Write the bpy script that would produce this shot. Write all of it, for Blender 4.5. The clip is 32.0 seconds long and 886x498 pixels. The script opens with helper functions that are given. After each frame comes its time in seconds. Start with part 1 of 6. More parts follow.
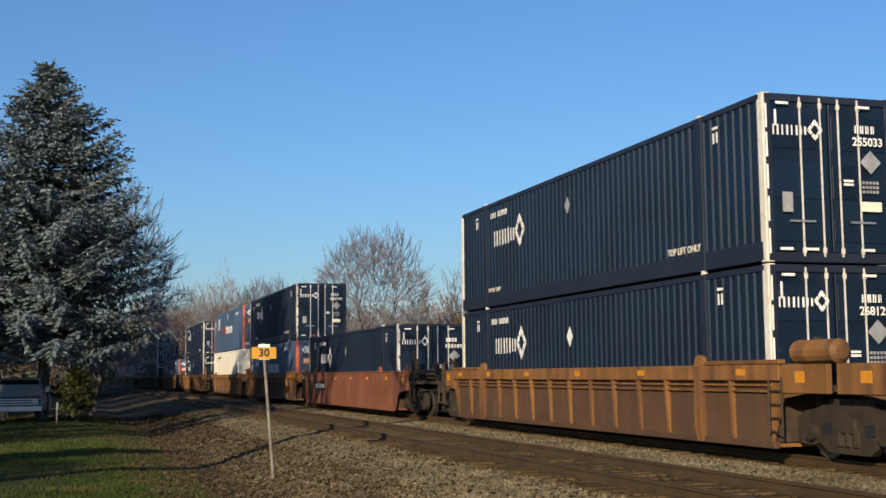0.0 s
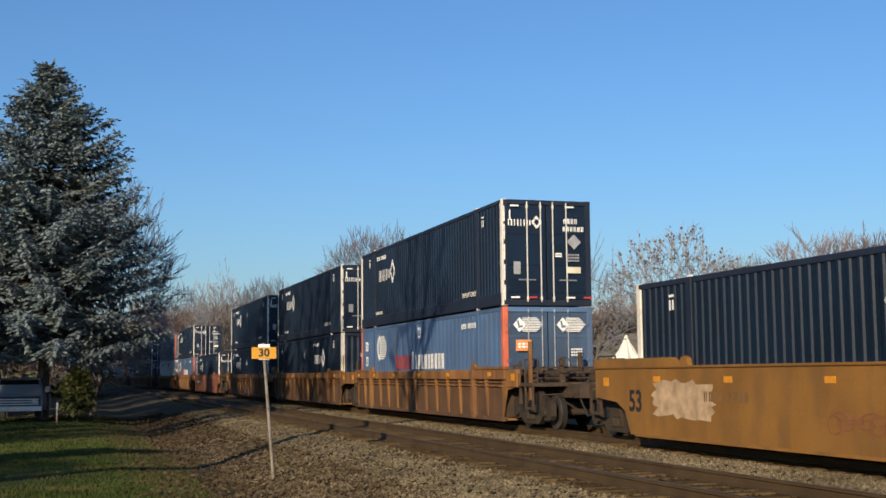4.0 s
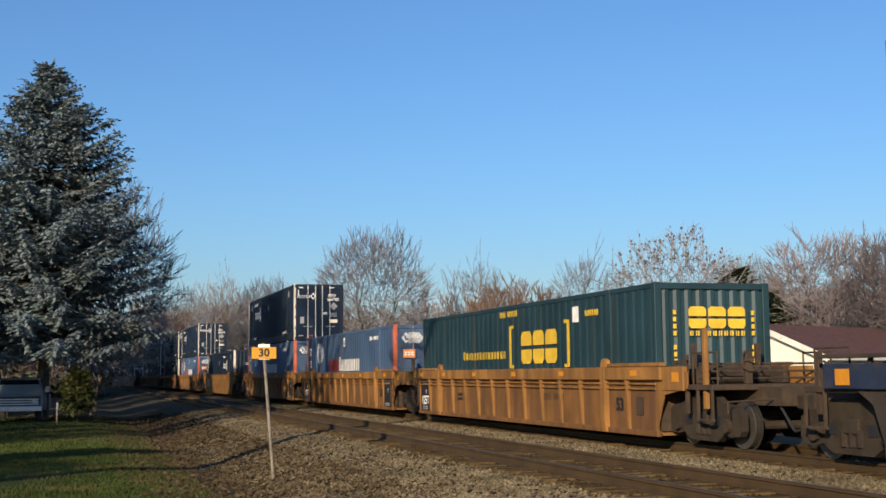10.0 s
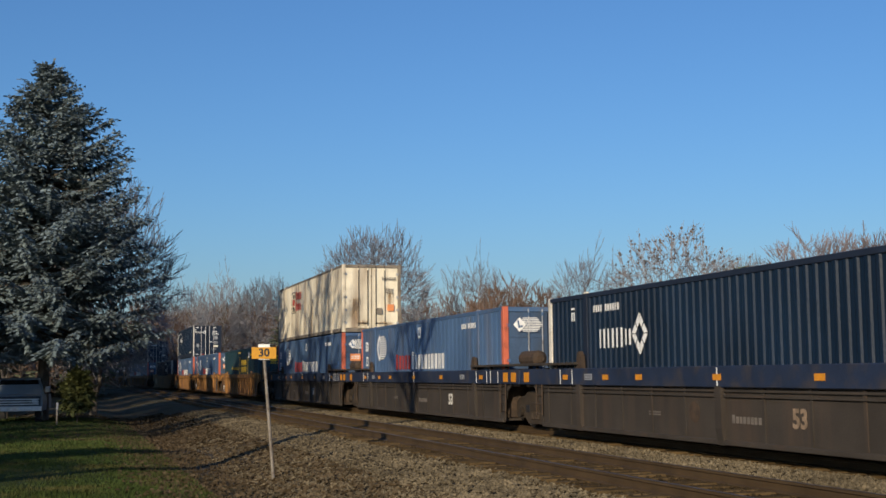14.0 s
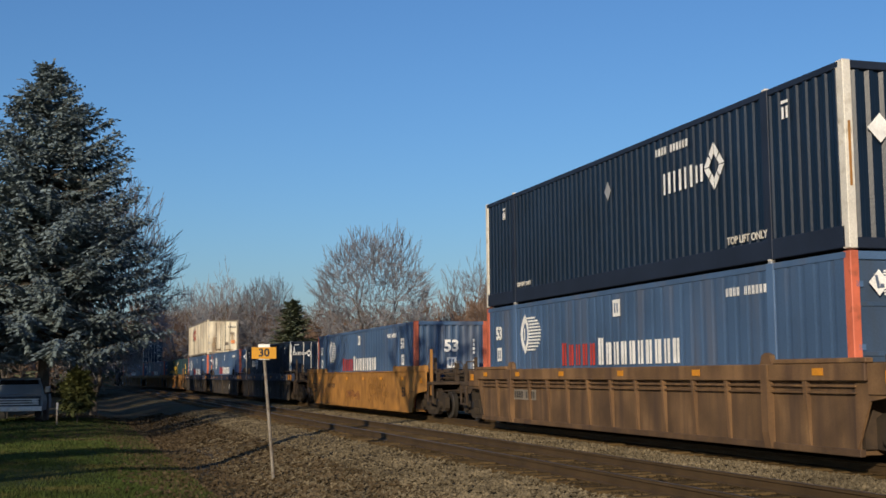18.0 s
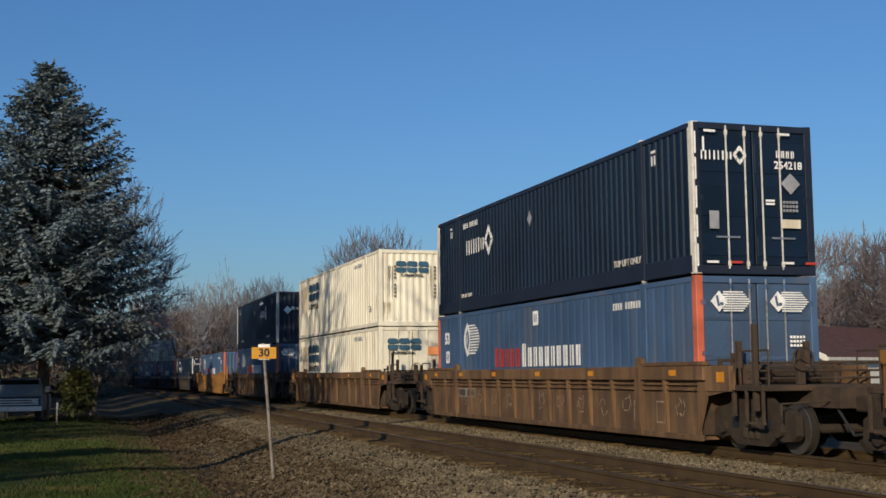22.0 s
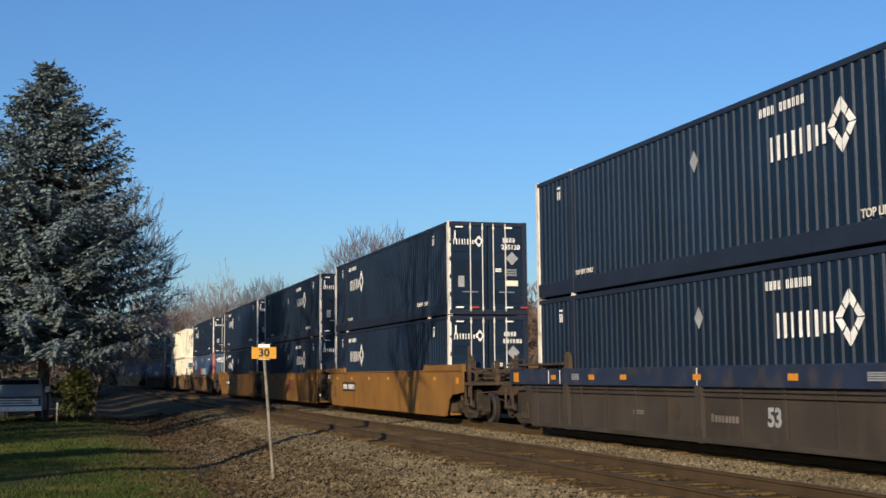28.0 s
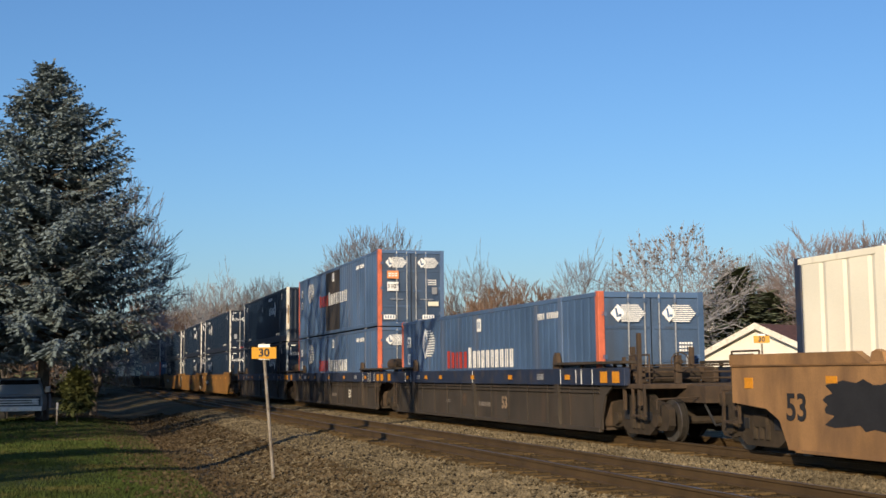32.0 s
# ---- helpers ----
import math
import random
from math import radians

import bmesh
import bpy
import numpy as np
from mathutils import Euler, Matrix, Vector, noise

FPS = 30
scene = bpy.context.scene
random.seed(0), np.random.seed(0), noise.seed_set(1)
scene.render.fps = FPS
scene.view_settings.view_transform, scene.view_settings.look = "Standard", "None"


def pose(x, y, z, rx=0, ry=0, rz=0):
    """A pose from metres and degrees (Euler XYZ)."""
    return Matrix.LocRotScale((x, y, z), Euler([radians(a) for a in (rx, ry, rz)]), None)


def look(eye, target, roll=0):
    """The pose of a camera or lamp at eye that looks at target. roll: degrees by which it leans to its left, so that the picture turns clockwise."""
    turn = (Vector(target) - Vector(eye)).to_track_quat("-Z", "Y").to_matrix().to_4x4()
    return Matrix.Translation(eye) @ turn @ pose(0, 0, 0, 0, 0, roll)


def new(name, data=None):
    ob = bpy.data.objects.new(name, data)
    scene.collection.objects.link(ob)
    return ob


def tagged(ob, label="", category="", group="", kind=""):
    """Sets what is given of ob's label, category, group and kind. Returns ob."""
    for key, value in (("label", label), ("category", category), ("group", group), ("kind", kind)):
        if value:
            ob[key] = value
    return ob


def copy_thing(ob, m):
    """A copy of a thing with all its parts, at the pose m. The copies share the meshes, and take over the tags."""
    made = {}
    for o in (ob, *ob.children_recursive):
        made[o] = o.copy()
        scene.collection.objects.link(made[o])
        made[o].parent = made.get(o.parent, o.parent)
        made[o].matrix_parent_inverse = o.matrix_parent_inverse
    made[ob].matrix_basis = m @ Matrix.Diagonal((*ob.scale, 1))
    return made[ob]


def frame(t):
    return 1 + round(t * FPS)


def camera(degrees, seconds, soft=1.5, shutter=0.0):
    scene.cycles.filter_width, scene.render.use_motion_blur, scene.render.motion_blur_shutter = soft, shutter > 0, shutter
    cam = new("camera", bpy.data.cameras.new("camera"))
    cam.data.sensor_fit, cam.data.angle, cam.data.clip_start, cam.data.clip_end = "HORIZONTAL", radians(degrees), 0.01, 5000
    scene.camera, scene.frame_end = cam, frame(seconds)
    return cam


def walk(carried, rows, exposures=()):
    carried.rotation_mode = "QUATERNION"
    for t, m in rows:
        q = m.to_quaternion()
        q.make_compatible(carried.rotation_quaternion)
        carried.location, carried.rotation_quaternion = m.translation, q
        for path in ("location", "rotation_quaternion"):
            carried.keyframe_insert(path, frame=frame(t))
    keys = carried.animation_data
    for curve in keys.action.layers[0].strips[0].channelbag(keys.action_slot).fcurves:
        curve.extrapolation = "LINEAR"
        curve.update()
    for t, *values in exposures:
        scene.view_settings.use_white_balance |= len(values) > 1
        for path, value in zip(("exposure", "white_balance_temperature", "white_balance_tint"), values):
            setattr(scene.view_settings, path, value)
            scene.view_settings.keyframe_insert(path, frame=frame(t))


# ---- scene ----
cam = camera(40.1, 32.0, soft=1.6)
EYE = (0.0, 0.0, 1.40)
YAW, PITCH = radians(17.164), radians(5.879)
AIM = (EYE[0] + math.sin(YAW) * math.cos(PITCH), EYE[1] + math.cos(YAW) * math.cos(PITCH), EYE[2] + math.sin(PITCH))
walk(cam, [(0.0, look(EYE, AIM, -0.537)), (32.0, look(EYE, AIM, -0.537))],
     [(0, 0.08, 6660, 14), (9, 0.1, 6660, 15), (11, 0.2, 6710, 15), (12, 0.18, 6560, 14), (13, -0.03, 6460, 14), (14, -0.2, 6360, 14), (18, -0.2, 6510, 14), (19, -0.17, 6410, 14), (20, -0.13, 6360, 14), (21, -0.5, 6260, 14), (22, -0.42, 6260, 14), (23, -0.18, 6360, 14), (24, 0.09, 6560, 14), (25, 0.1, 6710, 14), (28, 0.1, 6510, 14), (30, 0.13, 6710, 14), (32, 0.16, 6910, 15)])

# ---- daylight: low sun behind the camera, clear sky ----
SUN_EL, SUN_AZ = 18.6, 217.0
world = bpy.data.worlds.new("sky")
scene.world = world
world.use_nodes = True
_n = world.node_tree.nodes
_sky = _n.new("ShaderNodeTexSky")
_sky.sky_type, _sky.sun_disc = "NISHITA", False
_sky.sun_elevation, _sky.sun_rotation = radians(SUN_EL), radians(SUN_AZ)
_sky.altitude, _sky.air_density, _sky.dust_density, _sky.ozone_density = 0, 1.3, 0.8, 8.5
_n["Background"].inputs["Strength"].default_value = 0.133
world.node_tree.links.new(_sky.outputs[0], _n["Background"].inputs["Color"])
sun = new("sun", bpy.data.lights.new("sun", "SUN"))
sun.data.energy, sun.data.angle, sun.data.color = 5.0, radians(0.55), (1.0, 0.855, 0.62)
sun.matrix_world = look((0, 0, 50), (-math.sin(radians(SUN_AZ)) * 10, -math.cos(radians(SUN_AZ)) * 10, 50 - 10 * math.tan(radians(SUN_EL))))


# ---- materials ----
MATS = {}


def mat(name, colour, rough=0.6, metal=0.0, var=0.25, scale=1.5, grain=0.12, grain_scale=40.0, bump=0.15, dirt=None, dirt_amount=0.3, streak=0.0, spread=0.0, spec=0.4):
    """A procedural paint or natural surface: two scales of tone, grain in relief, dirt in patches or running streaks."""
    if name in MATS:
        return MATS[name]
    m = bpy.data.materials.new(name)
    m.use_nodes = True
    nt = m.node_tree
    nd, lk = nt.nodes, nt.links
    bs = nd["Principled BSDF"]
    bs.inputs["Roughness"].default_value = rough
    bs.inputs["Metallic"].default_value = metal
    bs.inputs["Specular IOR Level"].default_value = spec
    tc = nd.new("ShaderNodeTexCoord")
    info = nd.new("ShaderNodeObjectInfo")
    off = nd.new("ShaderNodeVectorMath")
    off.operation = "MULTIPLY_ADD"
    comb = nd.new("ShaderNodeCombineXYZ")
    for k in range(3):
        lk.new(info.outputs["Random"], comb.inputs[k])
    off.inputs[1].default_value = (37.0, 53.0, 29.0)
    lk.new(comb.outputs[0], off.inputs[0])
    lk.new(tc.outputs["Object"], off.inputs[2])

    def noise_tex(sc, detail, stretch=None):
        t = nd.new("ShaderNodeTexNoise")
        t.inputs["Scale"].default_value = sc
        t.inputs["Detail"].default_value = detail
        src = off.outputs[0]
        if stretch:
            s = nd.new("ShaderNodeVectorMath")
            s.operation = "MULTIPLY"
            s.inputs[1].default_value = stretch
            lk.new(src, s.inputs[0])
            src = s.outputs[0]
        lk.new(src, t.inputs["Vector"])
        return t.outputs["Fac"]

    def ramp(src, lo, hi, a, b):
        r = nd.new("ShaderNodeMapRange")
        r.inputs[1].default_value, r.inputs[2].default_value = lo, hi
        r.inputs[3].default_value, r.inputs[4].default_value = a, b
        lk.new(src, r.inputs[0])
        return r.outputs[0]

    big = ramp(noise_tex(scale, 4), 0.3, 0.7, 1 - var, 1 + var)
    fine = ramp(noise_tex(grain_scale, 3), 0.3, 0.7, 1 - grain, 1 + grain)
    mul = nd.new("ShaderNodeMath")
    mul.operation = "MULTIPLY"
    lk.new(big, mul.inputs[0])
    lk.new(fine, mul.inputs[1])
    tone = mul.outputs[0]
    if spread:
        m2 = nd.new("ShaderNodeMath")
        m2.operation = "MULTIPLY"
        lk.new(tone, m2.inputs[0])
        lk.new(ramp(info.outputs["Random"], 0, 1, 1 - spread, 1 + spread), m2.inputs[1])
        tone = m2.outputs[0]
    col = nd.new("ShaderNodeVectorMath")
    col.operation = "SCALE"
    col.inputs[0].default_value = colour
    lk.new(tone, col.inputs["Scale"])
    out = col.outputs[0]
    if dirt:
        mx = nd.new("ShaderNodeMix")
        mx.data_type = "RGBA"
        mx.inputs["B"].default_value = (*dirt, 1)
        fac = ramp(noise_tex(scale * 2.3, 6, (1, 1, 1) if not streak else (1.3, 1.3, 0.16 / streak ** 1.5)), 0.62 - dirt_amount * 0.5, 0.85 - dirt_amount * 0.35, 0, 0.85)
        lk.new(fac, mx.inputs["Factor"])
        lk.new(out, mx.inputs["A"])
        out = mx.outputs["Result"]
    lk.new(out, bs.inputs["Base Color"])
    if bump:
        bp = nd.new("ShaderNodeBump")
        bp.inputs["Strength"].default_value = bump
        bp.inputs["Distance"].default_value = 0.02
        lk.new(noise_tex(grain_scale * 0.6, 4), bp.inputs["Height"])
        lk.new(bp.outputs[0], bs.inputs["Normal"])
    MATS[name] = m
    return m


def glass(name):
    m = bpy.data.materials.new(name)
    m.use_nodes = True
    b = m.node_tree.nodes["Principled BSDF"]
    b.inputs["Base Color"].default_value = (0.01, 0.012, 0.014, 1)
    b.inputs["Roughness"].default_value = 0.06
    return m


RUST = (0.10, 0.045, 0.02)
M_NAVY = mat("navy_paint", (0.0046, 0.0138, 0.031), 0.42, var=0.25, scale=0.6, dirt=(0.014, 0.02, 0.034), dirt_amount=0.1, streak=1, spread=0.2)
M_NAVY_POST = mat("navy_frame", (0.014, 0.02, 0.036), 0.5, var=0.2)
M_BLUE = mat("blue_paint", (0.068, 0.125, 0.225), 0.45, var=0.2, scale=0.5, dirt=(0.12, 0.13, 0.16), dirt_amount=0.22, streak=1, spread=0.18)
# doors get a deeper blue than the side walls
M_BLUE_DOOR = mat("darker_blue_door_paint", (0.052, 0.09, 0.155), 0.55, var=0.25, scale=0.7, dirt=(0.05, 0.06, 0.075), dirt_amount=0.3, streak=1, spread=0.15)
M_GREEN = mat("teal_green_paint", (0.0145, 0.043, 0.054), 0.5, var=0.25, scale=0.6, dirt=(0.05, 0.05, 0.045), dirt_amount=0.15, streak=1)
M_CREAM = mat("cream_paint", (0.8, 0.75, 0.585), 0.6, var=0.12, scale=0.5, grain=0.03, dirt=(0.36, 0.24, 0.13), dirt_amount=0.2, streak=1)
M_STAINED = mat("stained_cream_paint", (0.78, 0.70, 0.52), 0.6, var=0.2, scale=0.7, dirt=(0.20, 0.12, 0.07), dirt_amount=0.3, streak=1)
M_RUSTSTAIN = mat("brown_rust_stain", (0.45, 0.31, 0.17), 0.8, var=0.4, scale=5, bump=0)
M_SMUDGE = mat("pale_brown_smudge", (0.6, 0.5, 0.34), 0.75, var=0.3, scale=4, bump=0)
M_SOOT = mat("thin_soot", (0.3, 0.25, 0.18), 0.85, var=0.4, scale=5, bump=0)
M_EDGE = mat("grimy_dark_edge_paint", (0.2, 0.17, 0.13), 0.7, var=0.3, scale=3)
M_STREAK = mat("thin_rust_stain", (0.42, 0.29, 0.17), 0.7, var=0.3, scale=4, bump=0)
M_WHITE = mat("white_paint", (0.68, 0.64, 0.55), 0.6, var=0.12, scale=2.0, dirt=(0.35, 0.28, 0.18), dirt_amount=0.12)
M_WHITEBOX = mat("off_white_panel_paint", (0.84, 0.79, 0.64), 0.55, var=0.06, scale=0.8, grain=0.02, dirt=(0.4, 0.35, 0.27), dirt_amount=0.08, streak=1)
M_BARE = mat("grimy_unpainted_panel", (0.045, 0.04, 0.036), 0.7, var=0.4, scale=1.2, dirt=(0.08, 0.06, 0.045), dirt_amount=0.3)
M_PALE = mat("white_decal", (0.84, 0.83, 0.78), 0.6, var=0.15, scale=3.0, bump=0)
M_FADED = mat("faded_print", (0.14, 0.12, 0.10), 0.8, var=0.3, scale=3, bump=0)
M_CHALK = mat("faded_chalk", (0.24, 0.17, 0.11), 0.9, var=0.4, scale=6, bump=0)
M_GREYMARK = mat("grey_decal", (0.30, 0.31, 0.32), 0.6, var=0.2, scale=4, bump=0)
M_REDMARK = mat("red_decal", (0.48, 0.05, 0.035), 0.6, var=0.2, scale=3, bump=0)
M_ORANGE_POST = mat("red_orange_paint", (0.56, 0.135, 0.07), 0.55, var=0.2, scale=2, grain=0.04, dirt=RUST, dirt_amount=0.1)
M_BLUEMARK = mat("teal_blue_decal", (0.035, 0.10, 0.155), 0.6, var=0.2, scale=3, bump=0)
M_DARKMARK = mat("black_decal", (0.02, 0.02, 0.022), 0.6, var=0.2, scale=3, bump=0)
M_YELLOW = mat("yellow_decal", (0.70, 0.45, 0.04), 0.6, var=0.15, scale=3, bump=0)
M_CHROME = mat("galvanised_steel", (0.42, 0.43, 0.44), 0.42, 0.7, var=0.2, scale=6, dirt=RUST, dirt_amount=0.15)
M_ROD = mat("bright_galvanised_rod", (0.62, 0.61, 0.57), 0.45, 0.15, var=0.15, scale=5, dirt=(0.3, 0.27, 0.22), dirt_amount=0.15)
M_REFLECT = mat("orange_reflector", (0.62, 0.25, 0.02), 0.4, var=0.1, scale=8, bump=0)
M_STICKER = mat("orange_sticker", (0.75, 0.28, 0.10), 0.5, var=0.1, scale=8, bump=0)
M_WELL_O = mat("orange_well_paint", (0.36, 0.17, 0.04), 0.6, var=0.28, scale=0.9, dirt=(0.215, 0.1, 0.03), dirt_amount=0.38, streak=0.3, spread=0.1)
M_WELL_A = mat("amber_well_paint", (0.29, 0.138, 0.034), 0.65, var=0.28, scale=0.9, dirt=(0.12, 0.058, 0.024), dirt_amount=0.4, streak=1, spread=0.1)
M_WELL_R = mat("rusty_orange_well_paint", (0.245, 0.112, 0.031), 0.7, var=0.3, scale=0.9, dirt=(0.085, 0.04, 0.022), dirt_amount=0.45, streak=1, spread=0.1)
M_WELL_B = mat("brown_well_paint", (0.168, 0.095, 0.042), 0.75, var=0.4, scale=0.9, dirt=(0.07, 0.04, 0.025), dirt_amount=0.42, streak=1, spread=0.1)
M_WELL_T = mat("tan_well_paint", (0.222, 0.104, 0.021), 0.66, var=0.18, scale=0.6, dirt=(0.14, 0.073, 0.026), dirt_amount=0.3, streak=0.45, spread=0.08)
M_WELL_U = mat("dusty_tan_well_paint", (0.29, 0.158, 0.066), 0.7, var=0.25, scale=0.7, dirt=(0.13, 0.075, 0.04), dirt_amount=0.38, streak=0.5)
M_WELL_RED = mat("red_brown_well_paint", (0.235, 0.082, 0.04), 0.65, var=0.22, scale=0.8, dirt=(0.11, 0.05, 0.03), dirt_amount=0.35, streak=1)
M_FADEDRED = mat("faded_red_print", (0.17, 0.05, 0.03), 0.75, var=0.4, scale=4, bump=0)
M_PANEL_O = mat("grimy_orange_panel", (0.2, 0.092, 0.024), 0.7, var=0.35, scale=1.1, dirt=(0.10, 0.05, 0.025), dirt_amount=0.5, streak=1, spread=0.1)
# panel brown, set darker than the rusty sill above it
M_PANEL_R = mat("deep_brown_panel", (0.098, 0.048, 0.02), 0.8, var=0.3, scale=1.1, dirt=(0.07, 0.042, 0.027), dirt_amount=0.5, streak=1, spread=0.1)
M_PANEL_B = mat("dusty_brown_panel", (0.138, 0.08, 0.037), 0.8, var=0.45, scale=1.1, dirt=(0.06, 0.036, 0.023), dirt_amount=0.5, streak=1, spread=0.1)
M_WELL_D = mat("grimy_well_paint", (0.041, 0.033, 0.025), 0.8, var=0.3, scale=0.8, dirt=(0.07, 0.046, 0.03), dirt_amount=0.22, streak=1)
M_SILL = mat("blue_sill_paint", (0.016, 0.026, 0.054), 0.6, var=0.25, scale=1.2, dirt=(0.06, 0.05, 0.045), dirt_amount=0.25)
M_TRUCK = mat("grimy_cast_iron", (0.032, 0.023, 0.014), 0.9, var=0.35, scale=3, dirt=(0.048, 0.032, 0.02), dirt_amount=0.3)
M_GEAR = mat("grimy_brown_steel", (0.062, 0.04, 0.024), 0.85, var=0.35, scale=2.5, dirt=(0.035, 0.026, 0.019), dirt_amount=0.4)
M_WHEEL = mat("wheel_steel", (0.02, 0.016, 0.011), 0.9, 0.0, var=0.3, scale=4)
M_TREAD = mat("worn_tread_steel", (0.2, 0.18, 0.16), 0.45, 0.8, var=0.1, scale=8)
M_RAIL = mat("rusty_rail", (0.075, 0.047, 0.021), 0.65, 0.2, var=0.25, scale=2)
M_RAILTOP = mat("rail_head_steel", (0.13, 0.10, 0.075), 0.5, 0.4, var=0.25, scale=2)
M_TIE = mat("weathered_tie_wood", (0.088, 0.058, 0.026), 0.9, var=0.35, scale=5, grain_scale=60, bump=0.5, spread=0.3, spec=0.06)
M_UNDER = mat("dark_underframe_wood", (0.05, 0.036, 0.022), 0.9, var=0.3, scale=4)
M_BALLAST = mat("ballast_bed", (0.083, 0.066, 0.045), 0.95, var=0.3, scale=0.8, grain=0.55, grain_scale=26, bump=1.0, spec=0.06)
M_STONE = mat("ballast_stone", (0.13, 0.103, 0.062), 0.95, var=0.35, scale=1.1, grain=0.6, grain_scale=14, bump=0.4, spec=0.06)
# ballast between the ties, darker than on the bank
M_TRACKDIRT = mat("dark_track_ballast", (0.045, 0.031, 0.015), 0.95, var=0.35, scale=1.0, grain=0.5, grain_scale=22, bump=0.9, spec=0.06)
M_EARTH = mat("leaf_strewn_earth", (0.07, 0.053, 0.032), 0.95, var=0.4, scale=0.5, grain=0.5, grain_scale=14, bump=0.9, dirt=(0.062, 0.066, 0.025), dirt_amount=0.3, spec=0.06)
M_LAWN = mat("lawn_soil", (0.037, 0.05, 0.015), 0.95, var=0.4, scale=0.35, grain=0.5, grain_scale=20, bump=0.8, dirt=(0.12, 0.095, 0.04), dirt_amount=0.15, spec=0.06)
M_BLADE = mat("grass_blade", (0.046, 0.067, 0.018), 0.8, var=0.35, scale=0.4, grain=0.3, grain_scale=5, bump=0, dirt=(0.13, 0.10, 0.04), dirt_amount=0.25, spec=0.06)
M_LEAF = mat("dead_leaf", (0.085, 0.062, 0.036), 0.9, var=0.4, scale=2, bump=0, spec=0.06)
M_BARK = mat("grey_bark", (0.115, 0.098, 0.08), 0.9, var=0.3, scale=1.2, bump=0.5, spread=0.15, spec=0.06)
M_TWIG = mat("pale_twig", (0.21, 0.208, 0.215), 0.9, var=0.25, scale=0.6, bump=0, spread=0.2, spec=0.06)
M_TWIG_BROWN = mat("brown_twig", (0.165, 0.112, 0.082), 0.9, var=0.3, scale=0.5, bump=0, spread=0.2, spec=0.06)
M_TWIG_MAUVE = mat("mauve_brown_twig", (0.15, 0.125, 0.122), 0.9, var=0.3, scale=0.5, bump=0, spread=0.2, spec=0.06)
M_SEED = mat("dark_seed_cluster", (0.12, 0.105, 0.095), 0.9, var=0.3, scale=2, bump=0, spec=0.06)
M_SPRUCE = mat("blue_green_needles", (0.15, 0.192, 0.2), 0.85, var=0.3, scale=0.5, grain=0.35, grain_scale=6, bump=0, dirt=(0.17, 0.19, 0.15), dirt_amount=0.15, spec=0.06)
M_PINE = mat("dark_pine_needles", (0.125, 0.145, 0.09), 0.85, var=0.35, scale=0.6, grain=0.3, grain_scale=6, bump=0, spec=0.06)
M_SHRUB = mat("yellow_green_leaves", (0.115, 0.125, 0.045), 0.85, var=0.3, scale=0.6, grain=0.3, grain_scale=6, bump=0, spec=0.06)
M_HEDGE = mat("olive_hedge_twigs", (0.105, 0.10, 0.055), 0.9, var=0.35, scale=0.6, bump=0, spread=0.2, spec=0.06)
M_SIDING = mat("white_siding", (0.72, 0.69, 0.6), 0.7, var=0.06, scale=1.0)
M_SIDING_G = mat("grey_siding", (0.36, 0.38, 0.40), 0.7, var=0.08, scale=1.0)
M_SHINGLE = mat("brown_shingle", (0.10, 0.045, 0.035), 0.9, var=0.25, scale=3, grain=0.3, grain_scale=12, bump=0.4)
M_SHINGLE_G = mat("grey_shingle", (0.19, 0.19, 0.19), 0.9, var=0.25, scale=3, grain=0.3, grain_scale=12, bump=0.4)
M_SHINGLE_O = mat("olive_grey_shingle", (0.125, 0.12, 0.095), 0.9, var=0.3, scale=2, grain=0.3, grain_scale=12, bump=0.4)
M_SIGNY = mat("yellow_sign_face", (0.56, 0.265, 0.012), 0.5, var=0.12, scale=5, bump=0.05)
M_POST = mat("weathered_steel_post", (0.22, 0.195, 0.16), 0.7, 0.2, var=0.25, scale=4, dirt=RUST, dirt_amount=0.2)
M_CARPAINT = mat("dull_silver_blue_paint", (0.18, 0.21, 0.24), 0.45, 0.1, var=0.12, scale=1)
M_RUBBER = mat("tyre_rubber", (0.02, 0.02, 0.02), 0.85, var=0.2)
M_GLASS = glass("dark_window_glass")


